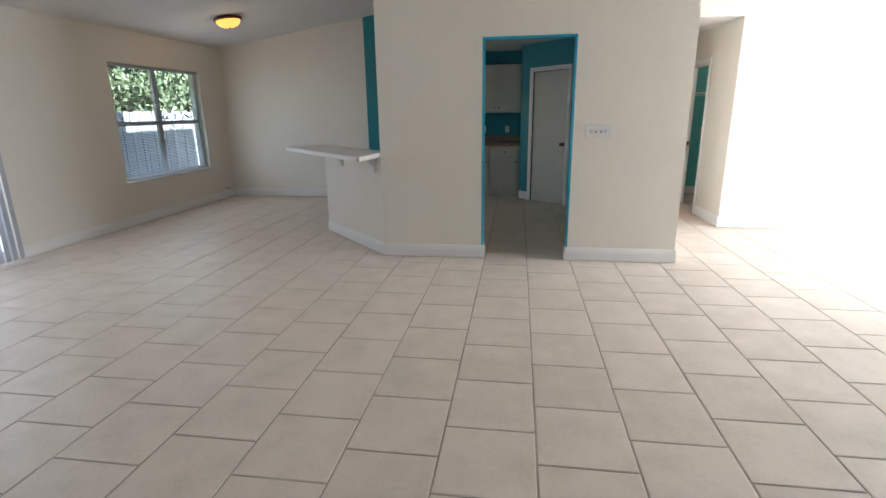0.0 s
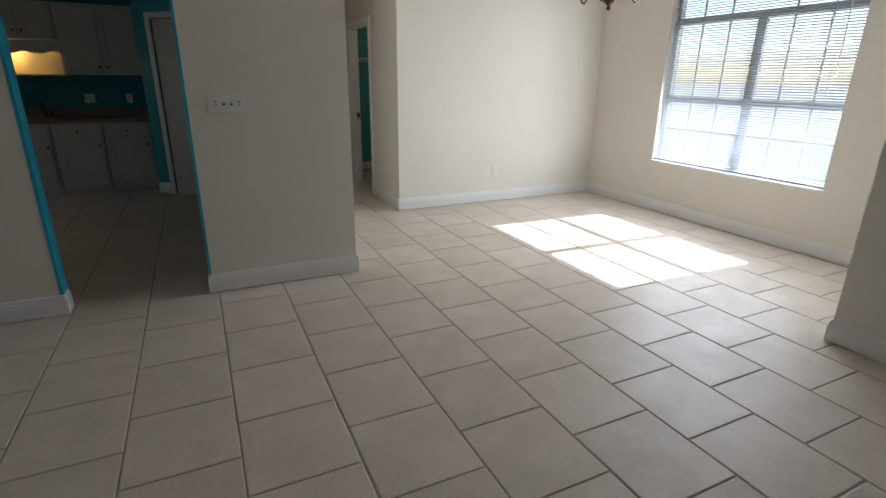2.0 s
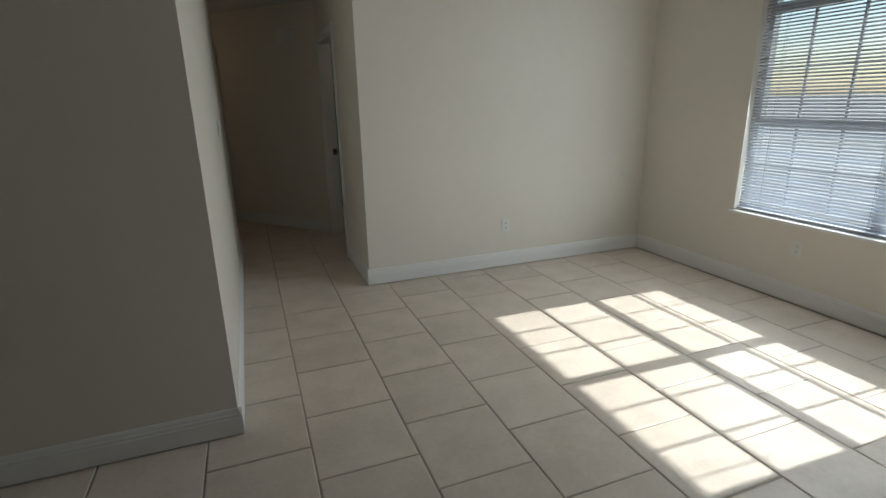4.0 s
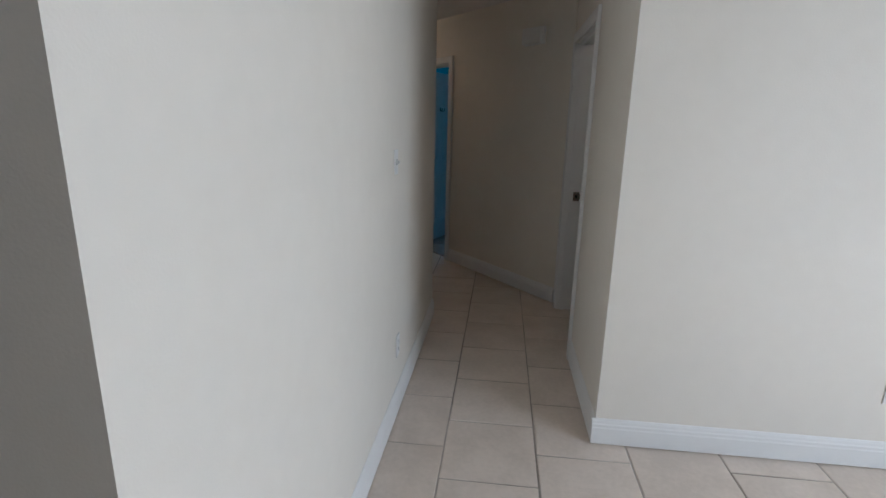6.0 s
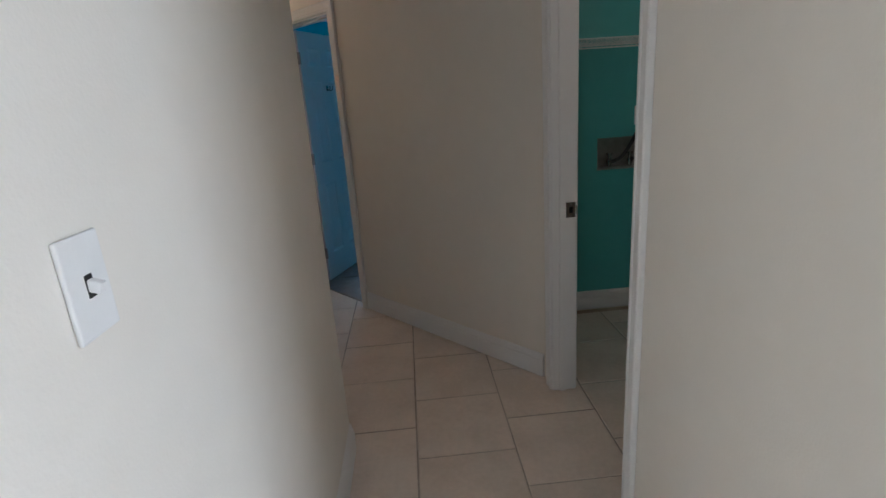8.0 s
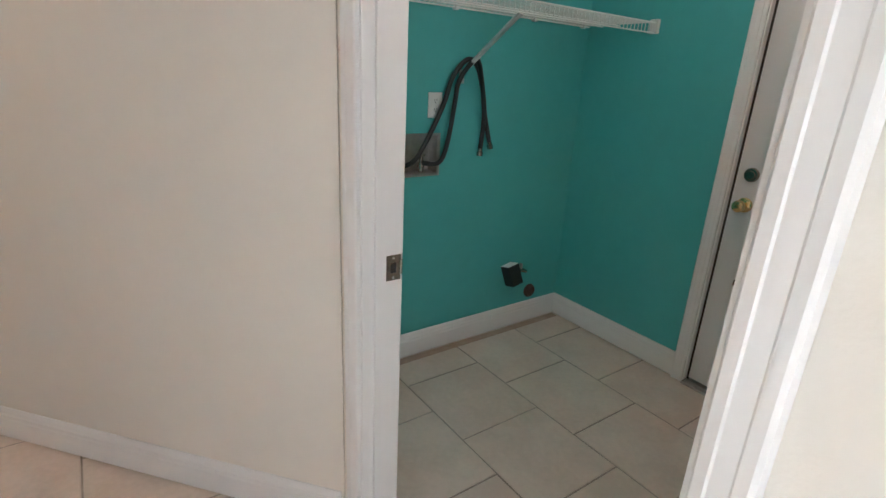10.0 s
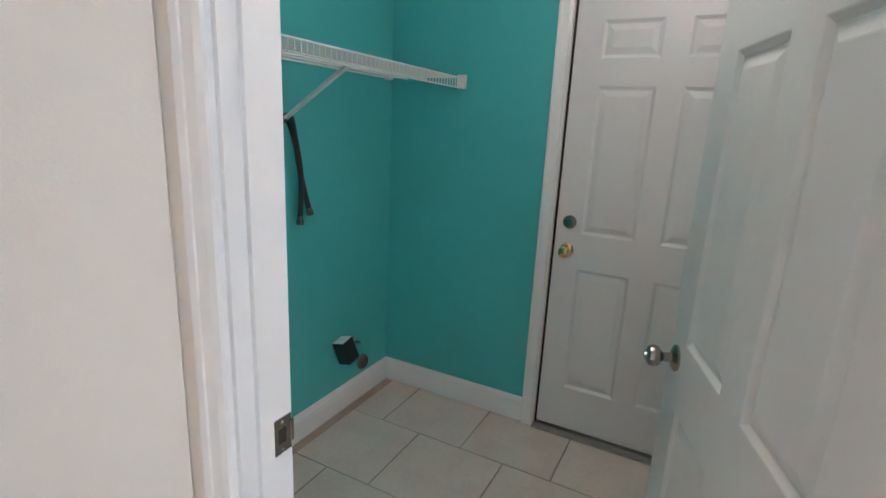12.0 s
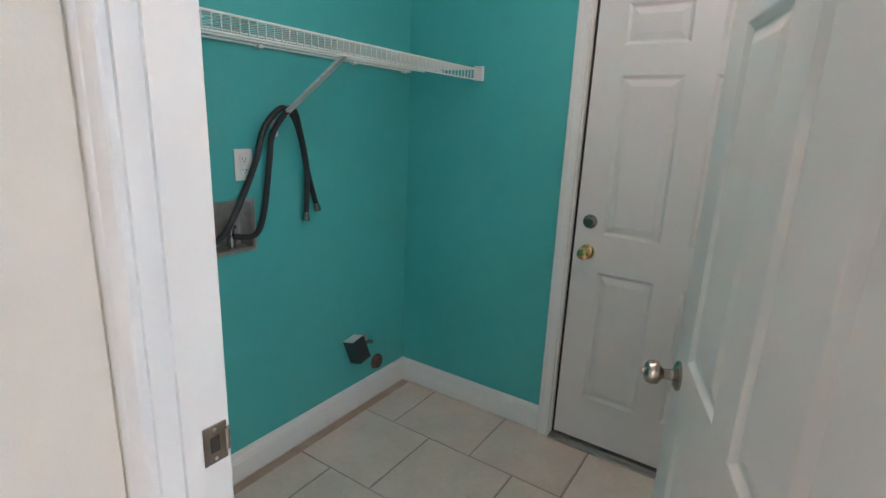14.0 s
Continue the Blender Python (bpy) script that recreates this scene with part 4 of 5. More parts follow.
for s in (0.12, 0.95):
    br = thing("bracket", "small white corbel bracket under the bar counter", "bracket", BM @ Matrix.Translation((s, 0, 1.03)))
    bm = bmesh.new()
    prism(bm, [(0, 0), (0.16, 0), (0.16, -0.03), (0.10, -0.05), (0.04, -0.10), (0.03, -0.16), (0, -0.16)], -0.02, 0.02, Matrix(((0, 0, 1, 0), (1, 0, 0, 0), (0, 1, 0, 0), (0, 0, 0, 1))))
    part("corbel", bm, WHITE, br)
baseboard((-2.905, 0.0), (-3.93, 1.10), 0, 0, 1)

# ---- kitchen ----
def cabinet(name, x0, x1, y0, y1, z0, z1, label, drawer=False, toe=False, doors=1):
    """Cabinet with framed doors facing -y."""
    ob = thing(name, label, "cabinet", pose(x0, y0, z0))
    w, d, h = x1 - x0, y1 - y0, z1 - z0
    bm = bmesh.new()
    box(bm, 0.001, w - 0.001, 0.0, d, 0.10 if toe else 0, h)
    if toe:
        box(bm, 0.001, w - 0.001, 0.07, d, 0.0, 0.10)
    part("body", bm, CABW, ob)
    lo = 0.12 if toe else 0.02
    hi = h - 0.03
    if drawer:
        bm = bmesh.new()
        box(bm, 0.03, w - 0.03, -0.019, 0.0, h - 0.17, h - 0.03, 0.004)
        dr = part("drawer_front", bm, CABW, ob)
        bm = bmesh.new()
        lathe(bm, [(0, 0), (0.006, 0), (0.006, 0.012), (0.015, 0.018), (0.013, 0.027), (0, 0.029)], 14, Matrix.Translation((w / 2, -0.019, h - 0.10)) @ Matrix.Rotation(radians(90), 4, "X"))
        part("knob", bm, BRONZE, dr, "dark round knob", True)
        hi = h - 0.20
    dw = (w - 0.03) / doors
    for k in range(doors):
        a, b = 0.015 + k * dw + 0.012, 0.015 + (k + 1) * dw - 0.012
        bm = bmesh.new()
        s = 0.055
        for c in ((a, a + s, lo, hi), (b - s, b, lo, hi), (a + s, b - s, lo, lo + s), (a + s, b - s, hi - s, hi)):
            box(bm, c[0], c[1], -0.019, 0.0, c[2], c[3])
        box(bm, a + s, b - s, -0.011, 0.0, lo + s, hi - s)
        dd = part("cabinet_door", bm, CABW, ob)
        bm = bmesh.new()
        kz = hi - 0.07 if toe else lo + 0.07
        lathe(bm, [(0, 0), (0.006, 0), (0.006, 0.012), (0.015, 0.018), (0.013, 0.027), (0, 0.029)], 14, Matrix.Translation((a + 0.03 if k % 2 else b - 0.03, -0.019, kz)) @ Matrix.Rotation(radians(90), 4, "X"))
        part("knob", bm, BRONZE, dd, "dark round knob", True)
    return ob


for x0, x1, n in ((-2.34, -1.505, 2), (-3.95, -3.06, 2)):
    cabinet("upper_cabinet", x0, x1, 4.18, 4.5, 1.43, 2.23, "cream painted kitchen wall cabinet with framed doors", doors=n)
cabinet("upper_cabinet", -3.055, -2.345, 4.18, 4.5, 1.815, 2.23, "short cream wall cabinet above the sink lamp", doors=2)
for x0, x1 in ((-2.02, -1.505), (-2.54, -2.025), (-3.24, -2.545), (-3.9, -3.245)):
    cabinet("base_cabinet", x0, x1, 3.88, 4.5, 0.0, 0.88, "cream painted kitchen base cabinet with drawer and door", drawer=True, toe=True)
ct = thing("worktop", "mottled brown laminate kitchen worktop with backsplash lip", "worktop", pose(0, 0, 0.881))
bm = bmesh.new()
box(bm, -3.92, -1.502, 3.85, 4.498, 0.0, 0.038, 0.004)
part("slab", bm, COUNTER, ct)
bm = bmesh.new()
box(bm, -3.60, -1.502, 4.478, 4.498, 0.0385, 0.14, 0.003)
part("backsplash", bm, COUNTER, ct)
val = thing("sink_valance", "scalloped cream valance over the lit sink", "valance", pose(-3.055, 4.20, 1.652))
bm = bmesh.new()
n = 30
poly = [(0, 0.16), (0, 0.0)] + [(0.71 * k / n, 0.018 * math.sin(k / n * math.pi * 5) + 0.02) for k in range(1, n)] + [(0.71, 0.0), (0.71, 0.16)]
prism(bm, poly, 0, 0.018, Matrix(((1, 0, 0, 0), (0, 0, 1, 0), (0, 1, 0, 0), (0, 0, 0, 1))))
part("board", bm, CABW, val)
sl = thing("sink_lamp", "lit warm lamp under the cabinet over the sink", "lamp", pose(-2.70, 4.36, 1.692))
bm = bmesh.new()
box(bm, -0.18, 0.18, -0.04, 0.04, 0.09, 0.119, 0.004)
part("housing", bm, PLASTIC, sl)
bm = bmesh.new()
lathe(bm, [(0, -0.02), (0.018, -0.012), (0.026, 0.010), (0.020, 0.040), (0.012, 0.07), (0.012, 0.09), (0, 0.09)], 16, Matrix.Translation((-0.20 + 0.05, 0, 0)))
part("bulb", bm, BULBGLOW, sl, "lit bulb", True).visible_shadow = False
bm = bmesh.new()
box(bm, -3.05, -2.35, 4.488, 4.497, 1.43, 1.812)
tagged(part("back_board", bm, CABW), "cream board behind the sink lamp, lit amber", "board")
bm = bmesh.new()
box(bm, -3.053, -2.347, 4.185, 4.487, 1.41, 1.43, 0.002)
tagged(part("niche_shelf", bm, CABW), "cream shelf board closing the lit niche over the sink", "shelf")
sk = thing("sink", "steel kitchen sink set in the worktop", "sink", pose(-2.86, 4.16, 0.9195))
bm = bmesh.new()
for a, b, c, d in ((-0.30, 0.30, 0.18, 0.22), (-0.30, 0.30, -0.22, -0.18), (-0.30, -0.26, -0.18, 0.18), (0.26, 0.30, -0.18, 0.18)):
    box(bm, a, b, c, d, 0.0, 0.006, 0.002)
part("rim", bm, STEEL, sk)
bm = bmesh.new()
box(bm, -0.26, 0.26, -0.18, 0.18, 0.0, 0.002)
part("bowl", bm, STEEL, sk)
fc = thing("faucet", "dark metal kitchen faucet behind the sink", "faucet", pose(-2.66, 4.42, 0.919))
bm = bmesh.new()
lathe(bm, [(0, 0), (0.026, 0), (0.026, 0.008), (0.014, 0.02), (0.013, 0.06), (0, 0.06)], 16)
tube(bm, [(0, 0, 0.05)] + [(0, -0.09 + 0.09 * math.cos(a), 0.10 + 0.075 * math.sin(a)) for a in [j * math.pi / 10 for j in range(11)]] + [(0, -0.18, 0.07)], 0.010, 10)
part("spout", bm, BRONZE, fc, "", True)
bm = bmesh.new()
tube(bm, [(0.05, 0, 0.0), (0.05, 0, 0.04), (0.075, -0.02, 0.075)], 0.009, 8)
part("lever", bm, BRONZE, fc, "", True)

fr = thing("refrigerator", "white refrigerator against the kitchen side wall", "refrigerator", pose(-0.17, 0.22, 0.0))
bm = bmesh.new()
box(bm, -0.66, 0.0, 0.0, 0.88, 0.02, 1.70, 0.008)
part("body", bm, APPL, fr)
for a, b in ((0.06, 1.06), (1.07, 1.70)):
    bm = bmesh.new()
    box(bm, -0.735, -0.662, 0.002, 0.878, a, b, 0.012)
    dd = part("fridge_door", bm, APPL, fr)
    bm = bmesh.new()
    za, zb = (0.52, 1.02) if a < 1 else (1.11, 1.60)
    tube(bm, [(-0.735, 0.81, za), (-0.80, 0.81, za + 0.01), (-0.815, 0.81, za + 0.05), (-0.815, 0.81, zb - 0.09), (-0.80, 0.81, zb - 0.03), (-0.735, 0.81, zb)], 0.013, 10)
    part("handle", bm, APPL, dd, "white curved handle", True)
for x in (-0.6, -0.06):
    for y in (0.06, 0.82):
        bm = bmesh.new()
        lathe(bm, [(0, 0), (0.02, 0), (0.02, 0.022), (0, 0.022)], 12, Matrix.Translation((x, y, 0)))
        part("foot", bm, DARK, fr)

# ---- laundry things ----
SZ, SY0, SY1 = 1.698, 4.000, LY1
sh = thing("wire_shelf", "white vinyl-coated wire shelf on teal wall", "wire shelf", Matrix.Translation((LX1, 0, 1.700)) @ Matrix.Rotation(radians(0.25), 4, "Y") @ Matrix.Translation((LX0 - LX1, 0, -1.700)))
LEN = LX1 - LX0
bm = bmesh.new()
tube(bm, [(0, SY1 - 0.012, 0), (0, SY0 + 0.004, 0), (0, SY0, -0.003), (0, SY0, -0.045)], 0.0021, 6)
me = finish(bm, "wire", WIRE, True)
n = int((LEN - 0.03) / 0.0265)
for k in range(n):
    w = new("wire", me)
    w.parent = sh
    w.location = (0.015 + k * 0.0265, 0, SZ)
for y, z, r in ((SY0, SZ, 0.0036), (SY0, SZ - 0.046, 0.0036), (SY1 - 0.012, SZ - 0.004, 0.0036), ((SY0 + SY1) / 2, SZ - 0.005, 0.003), (SY1 - 0.1, SZ - 0.005, 0.003)):
    bm = bmesh.new()
    tube(bm, [(0.004, y, z), (LEN - 0.012, y, z)], r, 7)
    part("rod", bm, WIRE, sh, "", True)
bm = bmesh.new()
box(bm, LEN - 0.022, LEN, SY0 - 0.014, SY0 + 0.030, SZ - 0.048, SZ + 0.016, 0.004)
part("end_bracket", bm, PLASTIC, sh, "white plastic end bracket")
for x in (0.32, 0.80, 1.28, LEN - 0.06):
    bm = bmesh.new()
    box(bm, x - 0.010, x + 0.010, SY1 - 0.024, SY1, SZ - 0.014, SZ + 0.010, 0.003)
    part("wall_clip", bm, PLASTIC, sh)
bx = 1.945 - LX0
bm = bmesh.new()
a, b = Vector((bx - 0.01, SY0 + 0.015, SZ - 0.047)), Vector((bx + 0.01, SY1 - 0.012, 1.418))
d = (b - a).normalized()
u = Vector((1, 0, 0))
v = d.cross(u).normalized()
q = Matrix((( u.x, v.x, d.x, a.x), (u.y, v.y, d.y, a.y), (u.z, v.z, d.z, a.z), (0, 0, 0, 1)))
box(bm, -0.010, 0.010, -0.0015, 0.0015, 0, (b - a).length, 0, q)
box(bm, -0.010, -0.0085, -0.009, 0.0015, 0, (b - a).length, 0, q)
part("brace", bm, WIRE, sh, "white diagonal support brace")
bm = bmesh.new()
box(bm, bx, bx + 0.022, SY1 - 0.016, SY1, 1.378, 1.438, 0.003)
part("brace_foot", bm, PLASTIC, sh)

wb = thing("washer_outlet_box", "recessed steel washer outlet box in teal wall", "outlet box", pose(0, LY1, 0))
bm = bmesh.new()
x0, x1, z0, z1 = 1.56, 1.845, 0.965, 1.145
for c in ((x0, x1, 0.076, 0.08, z0, z1), (x0, x0 + 0.004, 0, 0.076, z0, z1), (x1 - 0.004, x1, 0, 0.076, z0, z1), (x0 + 0.004, x1 - 0.004, 0, 0.076, z0, z0 + 0.004), (x0 + 0.004, x1 - 0.004, 0, 0.076, z1 - 0.004, z1)):
    box(bm, *c)
part("box_body", bm, STEEL, wb)
bm = bmesh.new()
for c in ((x0 - 0.012, x1 + 0.010, -0.004, 0, z1, z1 + 0.010), (x0 - 0.012, x1 + 0.010, -0.004, 0, z0 - 0.010, z0), (x0 - 0.012, x0, -0.004, 0, z0, z1), (x1, x1 + 0.010, -0.004, 0, z0, z1)):
    box(bm, *c)
part("flange", bm, STEEL, wb)
for x in (1.64, 1.775):
    bm = bmesh.new()
    lathe(bm, [(0, 0), (0.013, 0), (0.013, 0.02), (0.017, 0.022), (0.017, 0.045), (0.011, 0.048), (0.011, 0.075), (0.02, 0.077), (0.02, 0.086), (0, 0.086)], 14, Matrix.Translation((x, 0.035, z0 + 0.004)))
    part("valve", bm, NICKEL, wb, "metal shut-off valve", True)


hoses = [
    [(1.64, LY1 + 0.02, 1.00), (1.69, LY1 - 0.035, 1.035), (1.77, LY1 - 0.045, 1.13), (1.85, LY1 - 0.05, 1.29), (1.89, LY1 - 0.055, 1.41), (1.955, LY1 - 0.07, 1.485), (2.02, LY1 - 0.06, 1.46), (2.07, LY1 - 0.045, 1.37), (2.105, LY1 - 0.035, 1.25), (2.155, LY1 - 0.03, 1.10)],
    [(1.775, LY1 + 0.02, 1.015), (1.83, LY1 - 0.03, 1.02), (1.885, LY1 - 0.04, 1.10), (1.915, LY1 - 0.045, 1.29), (1.925, LY1 - 0.055, 1.39), (1.965, LY1 - 0.09, 1.475), (2.005, LY1 - 0.085, 1.48), (2.05, LY1 - 0.06, 1.41), (2.09, LY1 - 0.05, 1.25), (2.085, LY1 - 0.045, 1.07)]]
for k, pts in enumerate([[(x - (0.018 if z > 1.05 else 0.0), y, z) for x, y, z in h] for h in hoses]):
    hs = thing("washer_hose", "black rubber washer hose hung over the shelf brace", "hose", None, "washer hoses")
    bm = bmesh.new()
    tube(bm, bend(pts), 0.0115, 10)
    part("tube", bm, RUBBER, hs, "", True)
    end, before = Vector(pts[-1]), Vector(pts[-2])
    q = (end - before).to_track_quat("Z", "Y").to_matrix().to_4x4()
    bm = bmesh.new()
    lathe(bm, [(0, -0.012), (0.012, -0.012), (0.012, 0.004), (0.0155, 0.006), (0.0155, 0.024), (0.012, 0.025), (0.012, 0.012), (0, 0.012)], 12, Matrix.Translation(end) @ q)
    part("coupling", bm, NICKEL, hs, "metal hose coupling", True)

gv = thing("gas_shutoff", "black capped gas stub with chrome valve on teal wall", "gas valve", pose(2.372, LY1, 0.345))
bm = bmesh.new()
box(bm, -0.042, 0.036, -0.085, -0.012, -0.060, 0.058, 0.004, Matrix.Rotation(radians(-12), 4, "Y") @ Matrix.Rotation(radians(-14), 4, "X"))
part("cap", bm, RUBBER, gv, "black rubber cap")
bm = bmesh.new()
box(bm, -0.040, 0.034, -0.083, -0.014, 0.0585, 0.061, 0.001, Matrix.Rotation(radians(-12), 4, "Y") @ Matrix.Rotation(radians(-14), 4, "X"))
part("cap_top", bm, PLASTIC, gv, "pale grey top")
bm = bmesh.new()
tube(bm, [(0.0, 0.0, 0.0), (0.0, -0.03, 0.0)], 0.016, 12)
tube(bm, [(0.02, -0.035, 0.022), (0.075, -0.04, 0.022), (0.105, -0.05, 0.012)], [0.012, 0.013, 0.009], 10)
part("pipe", bm, NICKEL, gv, "", True)
bm = bmesh.new()
box(bm, 0.062, 0.072, -0.048, -0.030, 0.030, 0.064, 0.002)
part("lever", bm, STEEL, gv)
dp = thing("drain_cover", "round rusty brown pipe cover low on teal wall", "pipe cover", pose(2.562, LY1, 0.201, 90))
bm = bmesh.new()
lathe(bm, [(0, 0.0), (0.040, 0.0), (0.042, 0.004), (0.038, 0.016), (0.032, 0.020), (0.029, 0.012), (0, 0.010)], 24)
part("flange", bm, material("rusty_pipe", (0.16, 0.10, 0.075), 0.5, 0.5, colour2=(0.08, 0.05, 0.04), scale=60, bump=0.4), dp, "", True)

bm = bmesh.new()
box(bm, LX0 + 0.01, LX1 - 0.02, LY1 - 0.062, LY1 - 0.016, -0.004, 0.0015)
structure("floor_edge_strip", bm, material("tan_grout_strip", (0.42, 0.30, 0.22), 0.8, colour2=(0.52, 0.41, 0.32), scale=12, bump=0.4), "tan grout strip between tiles and laundry baseboard", "grout strip")

# lamps out of sight that light laundry and hall
dome_lamp((1.78, 3.075, HALLZ - 0.001), 0.0, "flush ceiling lamp in the laundry, lit", 0.15)
dome_lamp((-1.3, 5.28, HALLZ - 0.001), 0.0, "flush ceiling lamp at the end of the hall, lit", 0.15)

# cable stub at the foot of the wall
cs = tagged(new("cable_stub"), "short black cable end poking from the wall", "cable")
bm = bmesh.new()
tube(bm, bend([(XL - 0.01, 3.40, 0.19), (XL + 0.05, 3.41, 0.185), (XL + 0.10, 3.44, 0.17)]), 0.006, 8)
part("cable", bm, RUBBER, cs, "", True)

# ---- outside ----
bm = bmesh.new()
bmesh.ops.create_grid(bm, x_segments=8, y_segments=8, size=600, matrix=Matrix.Translation((0, 0, -0.16)))
structure("ground", bm, GRASS, "dry pale lawn round the house", "ground")
bm = bmesh.new()
box(bm, 4.0, 500.0, -300, 300, -0.158, -0.14)
structure("pavement", bm, CONCRETE, "pale concrete driveway beside the house", "driveway")
bm = bmesh.new()
box(bm, 3.92, 4.46, -8, 6, 2.50, 2.62)
structure("eave", bm, STUCCO, "white roof overhang above the dining window", "eave")
# unseen slab, added to cut the sky light on the breakfast window
bm = bmesh.new()
box(bm, XL - 3.0, XL - 0.2, -8, 6, 2.50, 2.62)
structure("shade_roof_west", bm, STUCCO, "unseen white roof slab added to shade the breakfast window", "porch roof")
bm = bmesh.new()
box(bm, XL - 0.95, 4.55, YF - 0.2, 8.5, 3.70, 3.80)
structure("roof", bm, ROOFT, "shingle roof over the house", "roof")

nh = thing("neighbour_house", "cream stucco neighbour house with pinkish shingle roof", "house", pose(33, -1, -0.15))
bm = bmesh.new()
box(bm, 0, 9, -9, 10, 0, 2.7)
part("wall", bm, HOUSEWALL, nh)
bm = bmesh.new()
a = [bm.verts.new(p) for p in ((-0.6, -9.6, 2.7), (-0.6, 10.6, 2.7), (4.5, 6.0, 5.6), (4.5, -5.0, 5.6), (9.6, 10.6, 2.7), (9.6, -9.6, 2.7))]
for f in ((0, 1, 2, 3), (1, 4, 2), (4, 5, 3, 2), (5, 0, 3), (0, 5, 4, 1)):
    bm.faces.new([a[k] for k in f])
part("roof", bm, ROOFT, nh)
for y in (-5.5, 2.5):
    bm = bmesh.new()
    box(bm, -0.03, 0.02, y, y + 1.6, 0.9, 2.2)
    part("window", bm, FRAMEM, nh)

fe = thing("fence", "grey weathered wooden board fence", "fence", pose(XL - 4.0, -5, -0.15))
bm = bmesh.new()
box(bm, -0.010, 0.010, 0.004, 0.144, 0.04, 1.72)
me = finish(bm, "board", FENCE)
rngf = random.Random(3)
for k in range(100):
    s = new("board", me)
    s.parent = fe
    s.matrix_basis = pose(rngf.uniform(-0.006, 0.006), k * 0.15, rngf.uniform(-0.02, 0.02))
for z in (0.35, 1.45):
    bm = bmesh.new()
    box(bm, -0.055, -0.012, 0, 15, z, z + 0.09)
    part("rail", bm, FENCE, fe)


def tree(x, y, h, seed):
    r = random.Random(seed)
    ob = thing("tree", "leafy green garden tree behind the fence", "tree", pose(x, y, -0.16), "garden trees")
    bm = bmesh.new()
    tips = []
    tube(bm, bend([(0, 0, 0), (0.05, 0.03, h * 0.2), (-0.05, 0.06, h * 0.42), (0.04, 0.0, h * 0.62)], 4), [0.19 - 0.009 * k for k in range(13)], 9)
    for k in range(11):
        z = h * r.uniform(0.22, 0.60)
        a = r.uniform(0, math.tau)
        l = h * r.uniform(0.20, 0.42)
        e = Vector((math.cos(a) * l, math.sin(a) * l, z + l * r.uniform(0.15, 0.8)))
        tube(bm, bend([(0, 0, z), e * 0.5 + Vector((0, 0, z * 0.5 + 0.1)), e], 3), [0.075 - 0.009 * j for j in range(7)], 6)
        tips += [e, e * 0.75 + Vector((0, 0, z * 0.25 + 0.15))]
    part("trunk", bm, BARK, ob, "", True)
    v, f = [], []
    for tip in tips:
        for _ in range(260):
            c = tip + Vector((r.gauss(0, 0.42), r.gauss(0, 0.42), r.gauss(0, 0.34)))
            q = Euler((r.uniform(0, 6.28), r.uniform(0, 6.28), r.uniform(0, 6.28))).to_matrix()
            s = r.uniform(0.06, 0.12)
            n = len(v)
            v += [tuple(c + q @ Vector(p)) for p in ((-s, 0, 0), (0, -s * 0.5, 0.01), (s, 0, 0), (0, s * 0.5, 0.01))]
            f.append((n, n + 1, n + 2, n + 3))
    me = bpy.data.meshes.new("crown")
    me.from_pydata(v, [], f)
    me.materials.append(LEAF)
    c = new("crown", me)
    c.parent = ob
    tagged(c, "many small green leaves", "", "", "stuff")


for x, y, h, seed in ((-13.2, 8.6, 5.8, 1), (-13.8, 11.0, 6.2, 2), (-15.0, 13.6, 7.0, 3), (-12.6, 13.0, 6.0, 5), (-16.8, 16.2, 7.5, 8), (-16.0, 10.4, 7.0, 11), (-17.0, 13.2, 7.6, 12), (-14.5, 16.0, 7.0, 13), (-13.5, 5.5, 6.0, 14)):
    tree(x, y, h, seed)

# ---- floor tiles ----
TX, TY = 0.427, 0.438


def tile_mesh(w, h):
    bm = bmesh.new()
    g, c, z0 = 0.0036, 0.004, -0.010
    xs, ys = (w / 2 - g, w / 2 - g - c), (h / 2 - g, h / 2 - g - c)
    rings = [[bm.verts.new((sx * a, sy * b, z)) for sx, sy in ((-1, -1), (1, -1), (1, 1), (-1, 1))]
             for a, b, z in ((xs[0], ys[0], z0), (xs[0], ys[0], -0.0022), (xs[1], ys[1], 0.0))]
    for a, b in zip(rings, rings[1:]):
        for k in range(4):
            bm.faces.new((a[k], a[(k + 1) % 4], b[(k + 1) % 4], b[k]))
    bm.faces.new(rings[-1])
    return finish(bm, "tile", TILE)


TILE_MESH = tile_mesh(TX, TY)


def row_y(u):
    """Where the floor's cross joints lie; the courses run a little wider in the great room."""
    return 0.448 + (0.4385 if u > 0 else 0.449) * u


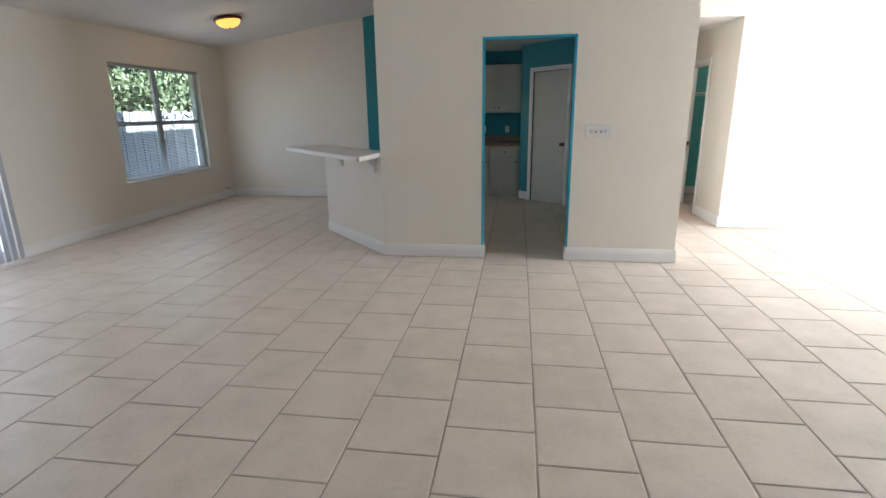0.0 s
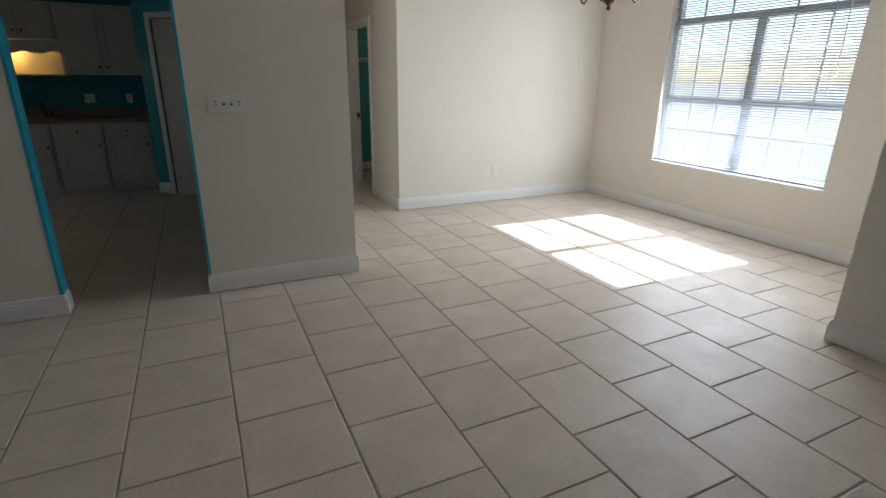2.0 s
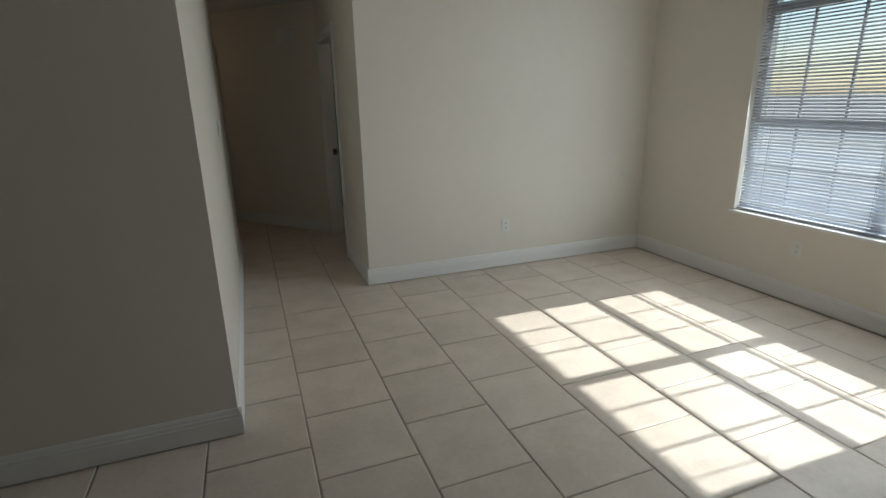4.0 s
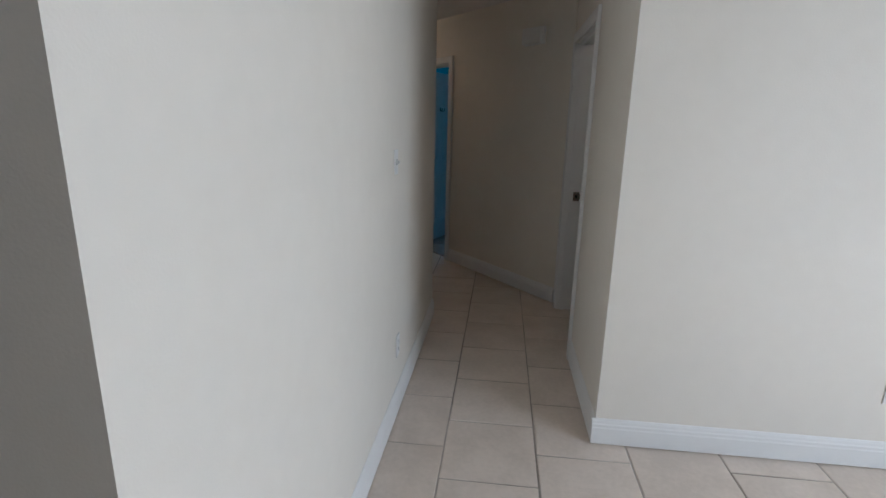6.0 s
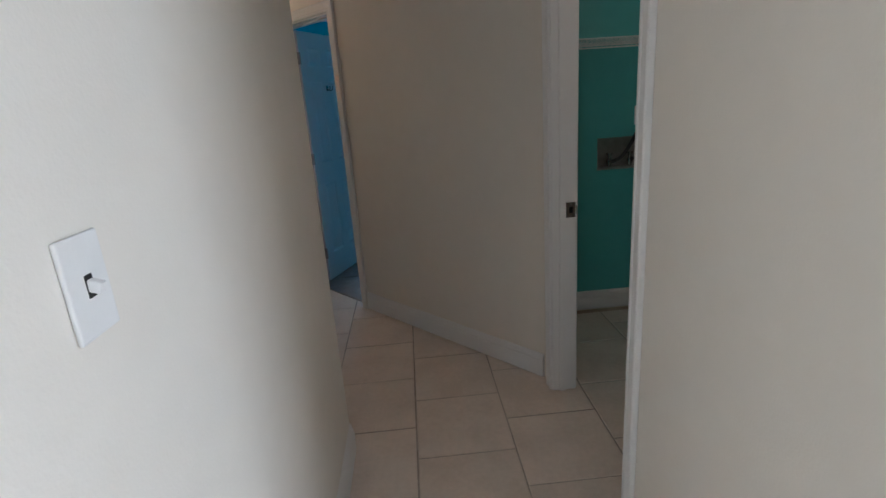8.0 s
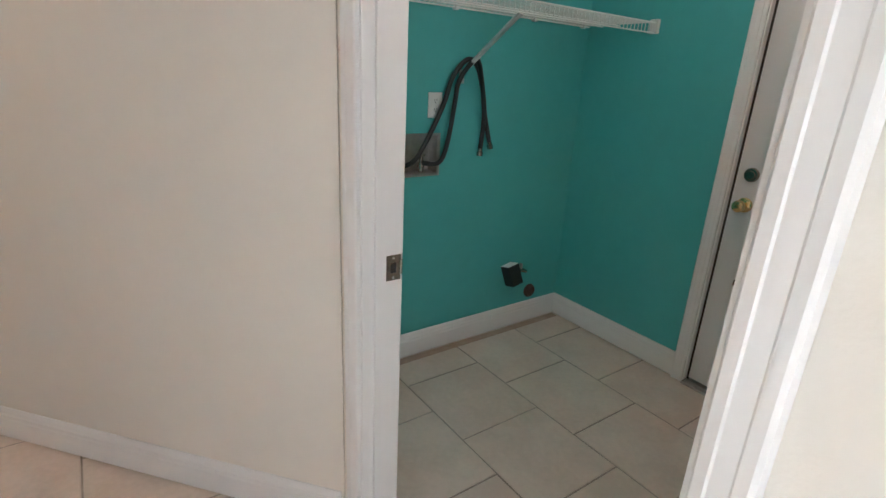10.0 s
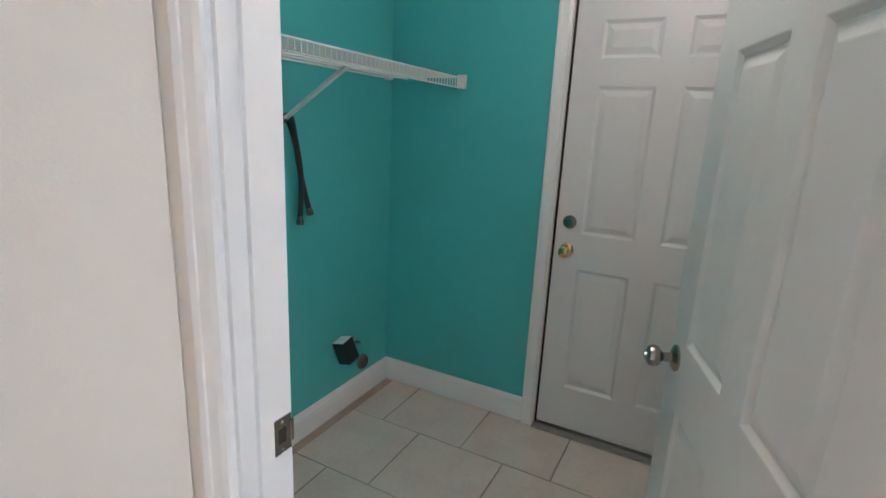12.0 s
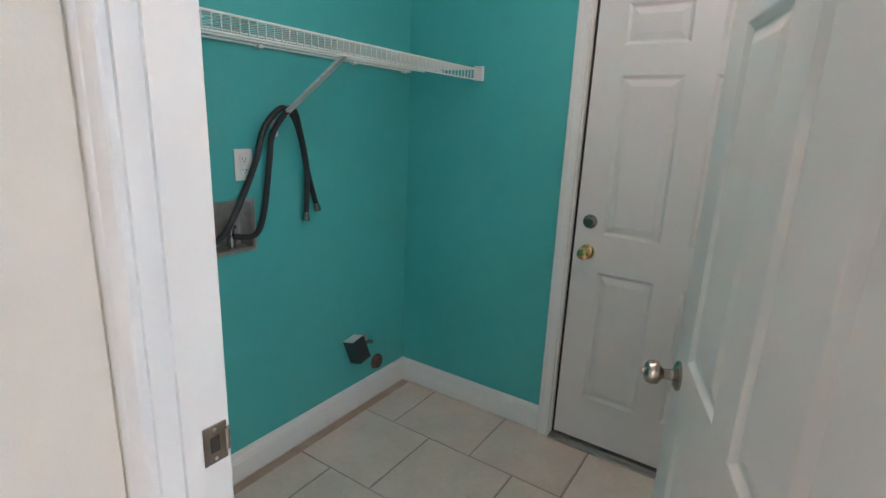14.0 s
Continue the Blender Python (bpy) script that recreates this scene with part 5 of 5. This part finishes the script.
rng = random.Random(4)
far_v, far_f = [], []
for i in range(-18, 9):
    x = 0.715 + TX * (i + 0.5)
    for k in range(-19, 13):
        u = k + (0.0 if i % 2 else 0.5)
        y0, y1 = row_y(u), row_y(u + 1)
        y, h = (y0 + y1) / 2, (y1 - y0) / TY
        if not (XL - 0.2 < x < 3.8 and YF - 0.1 < y < 5.6) or (y > 4.45 and x < -2.5):
            continue
        if (x - DP0[0]) * (DP1[1] - DP0[1]) - (y - DP0[1]) * (DP1[0] - DP0[0]) > 0.34 * DLEN and x < 1.05:
            continue
        tilt = [rng.uniform(-0.0012, 0.0012) for _ in range(2)]
        dx, dy = rng.uniform(-0.0012, 0.0012), rng.uniform(-0.0012, 0.0012)
        if -2.3 < x < 2.9 and -4.3 < y < 4.6:
            ob = new("tile", TILE_MESH)
            ob.parent = FLOOR
            ob.matrix_basis = Matrix.Translation((x + dx, y + dy, 0)) @ Euler((tilt[0], tilt[1], 0)).to_matrix().to_4x4() @ Matrix.Diagonal((1, h, 1, 1))
        else:
            n = len(far_v)
            far_v += [(x + dx + v.co.x, y + dy + v.co.y * h, v.co.z) for v in TILE_MESH.vertices]
            far_f += [[n + j for j in p.vertices] for p in TILE_MESH.polygons]
me = bpy.data.meshes.new("far_tiles")
me.from_pydata(far_v, [], far_f)
me.materials.append(TILE)
ob = new("far_tiles", me)
ob.parent = FLOOR
tagged(ob, "beige square floor tiles further off", "", "", "stuff")

# ---- bedroom planks ----
bm = bmesh.new()
box(bm, -0.0735, 0.0735, -0.449, 0.449, -0.006, 0.0, 0.001)
PLANK_MESH = finish(bm, "plank", PLANK)
for i in range(20):
    for k in range(5):
        x, y = -1.6 + i * 0.15, 4.455 + k * 0.9 + (i * 0.37) % 0.9
        if y > 8.0 or (x - DP0[0]) * (DP1[1] - DP0[1]) - (y - DP0[1]) * (DP1[0] - DP0[0]) < 0.55 * DLEN or y < 5.15 and x < -0.2 or y < 5.0 and x > 0.4:
            continue
        ob = new("plank", PLANK_MESH)
        ob.parent = BFLOOR
        ob.location = (x, y, 0.009)
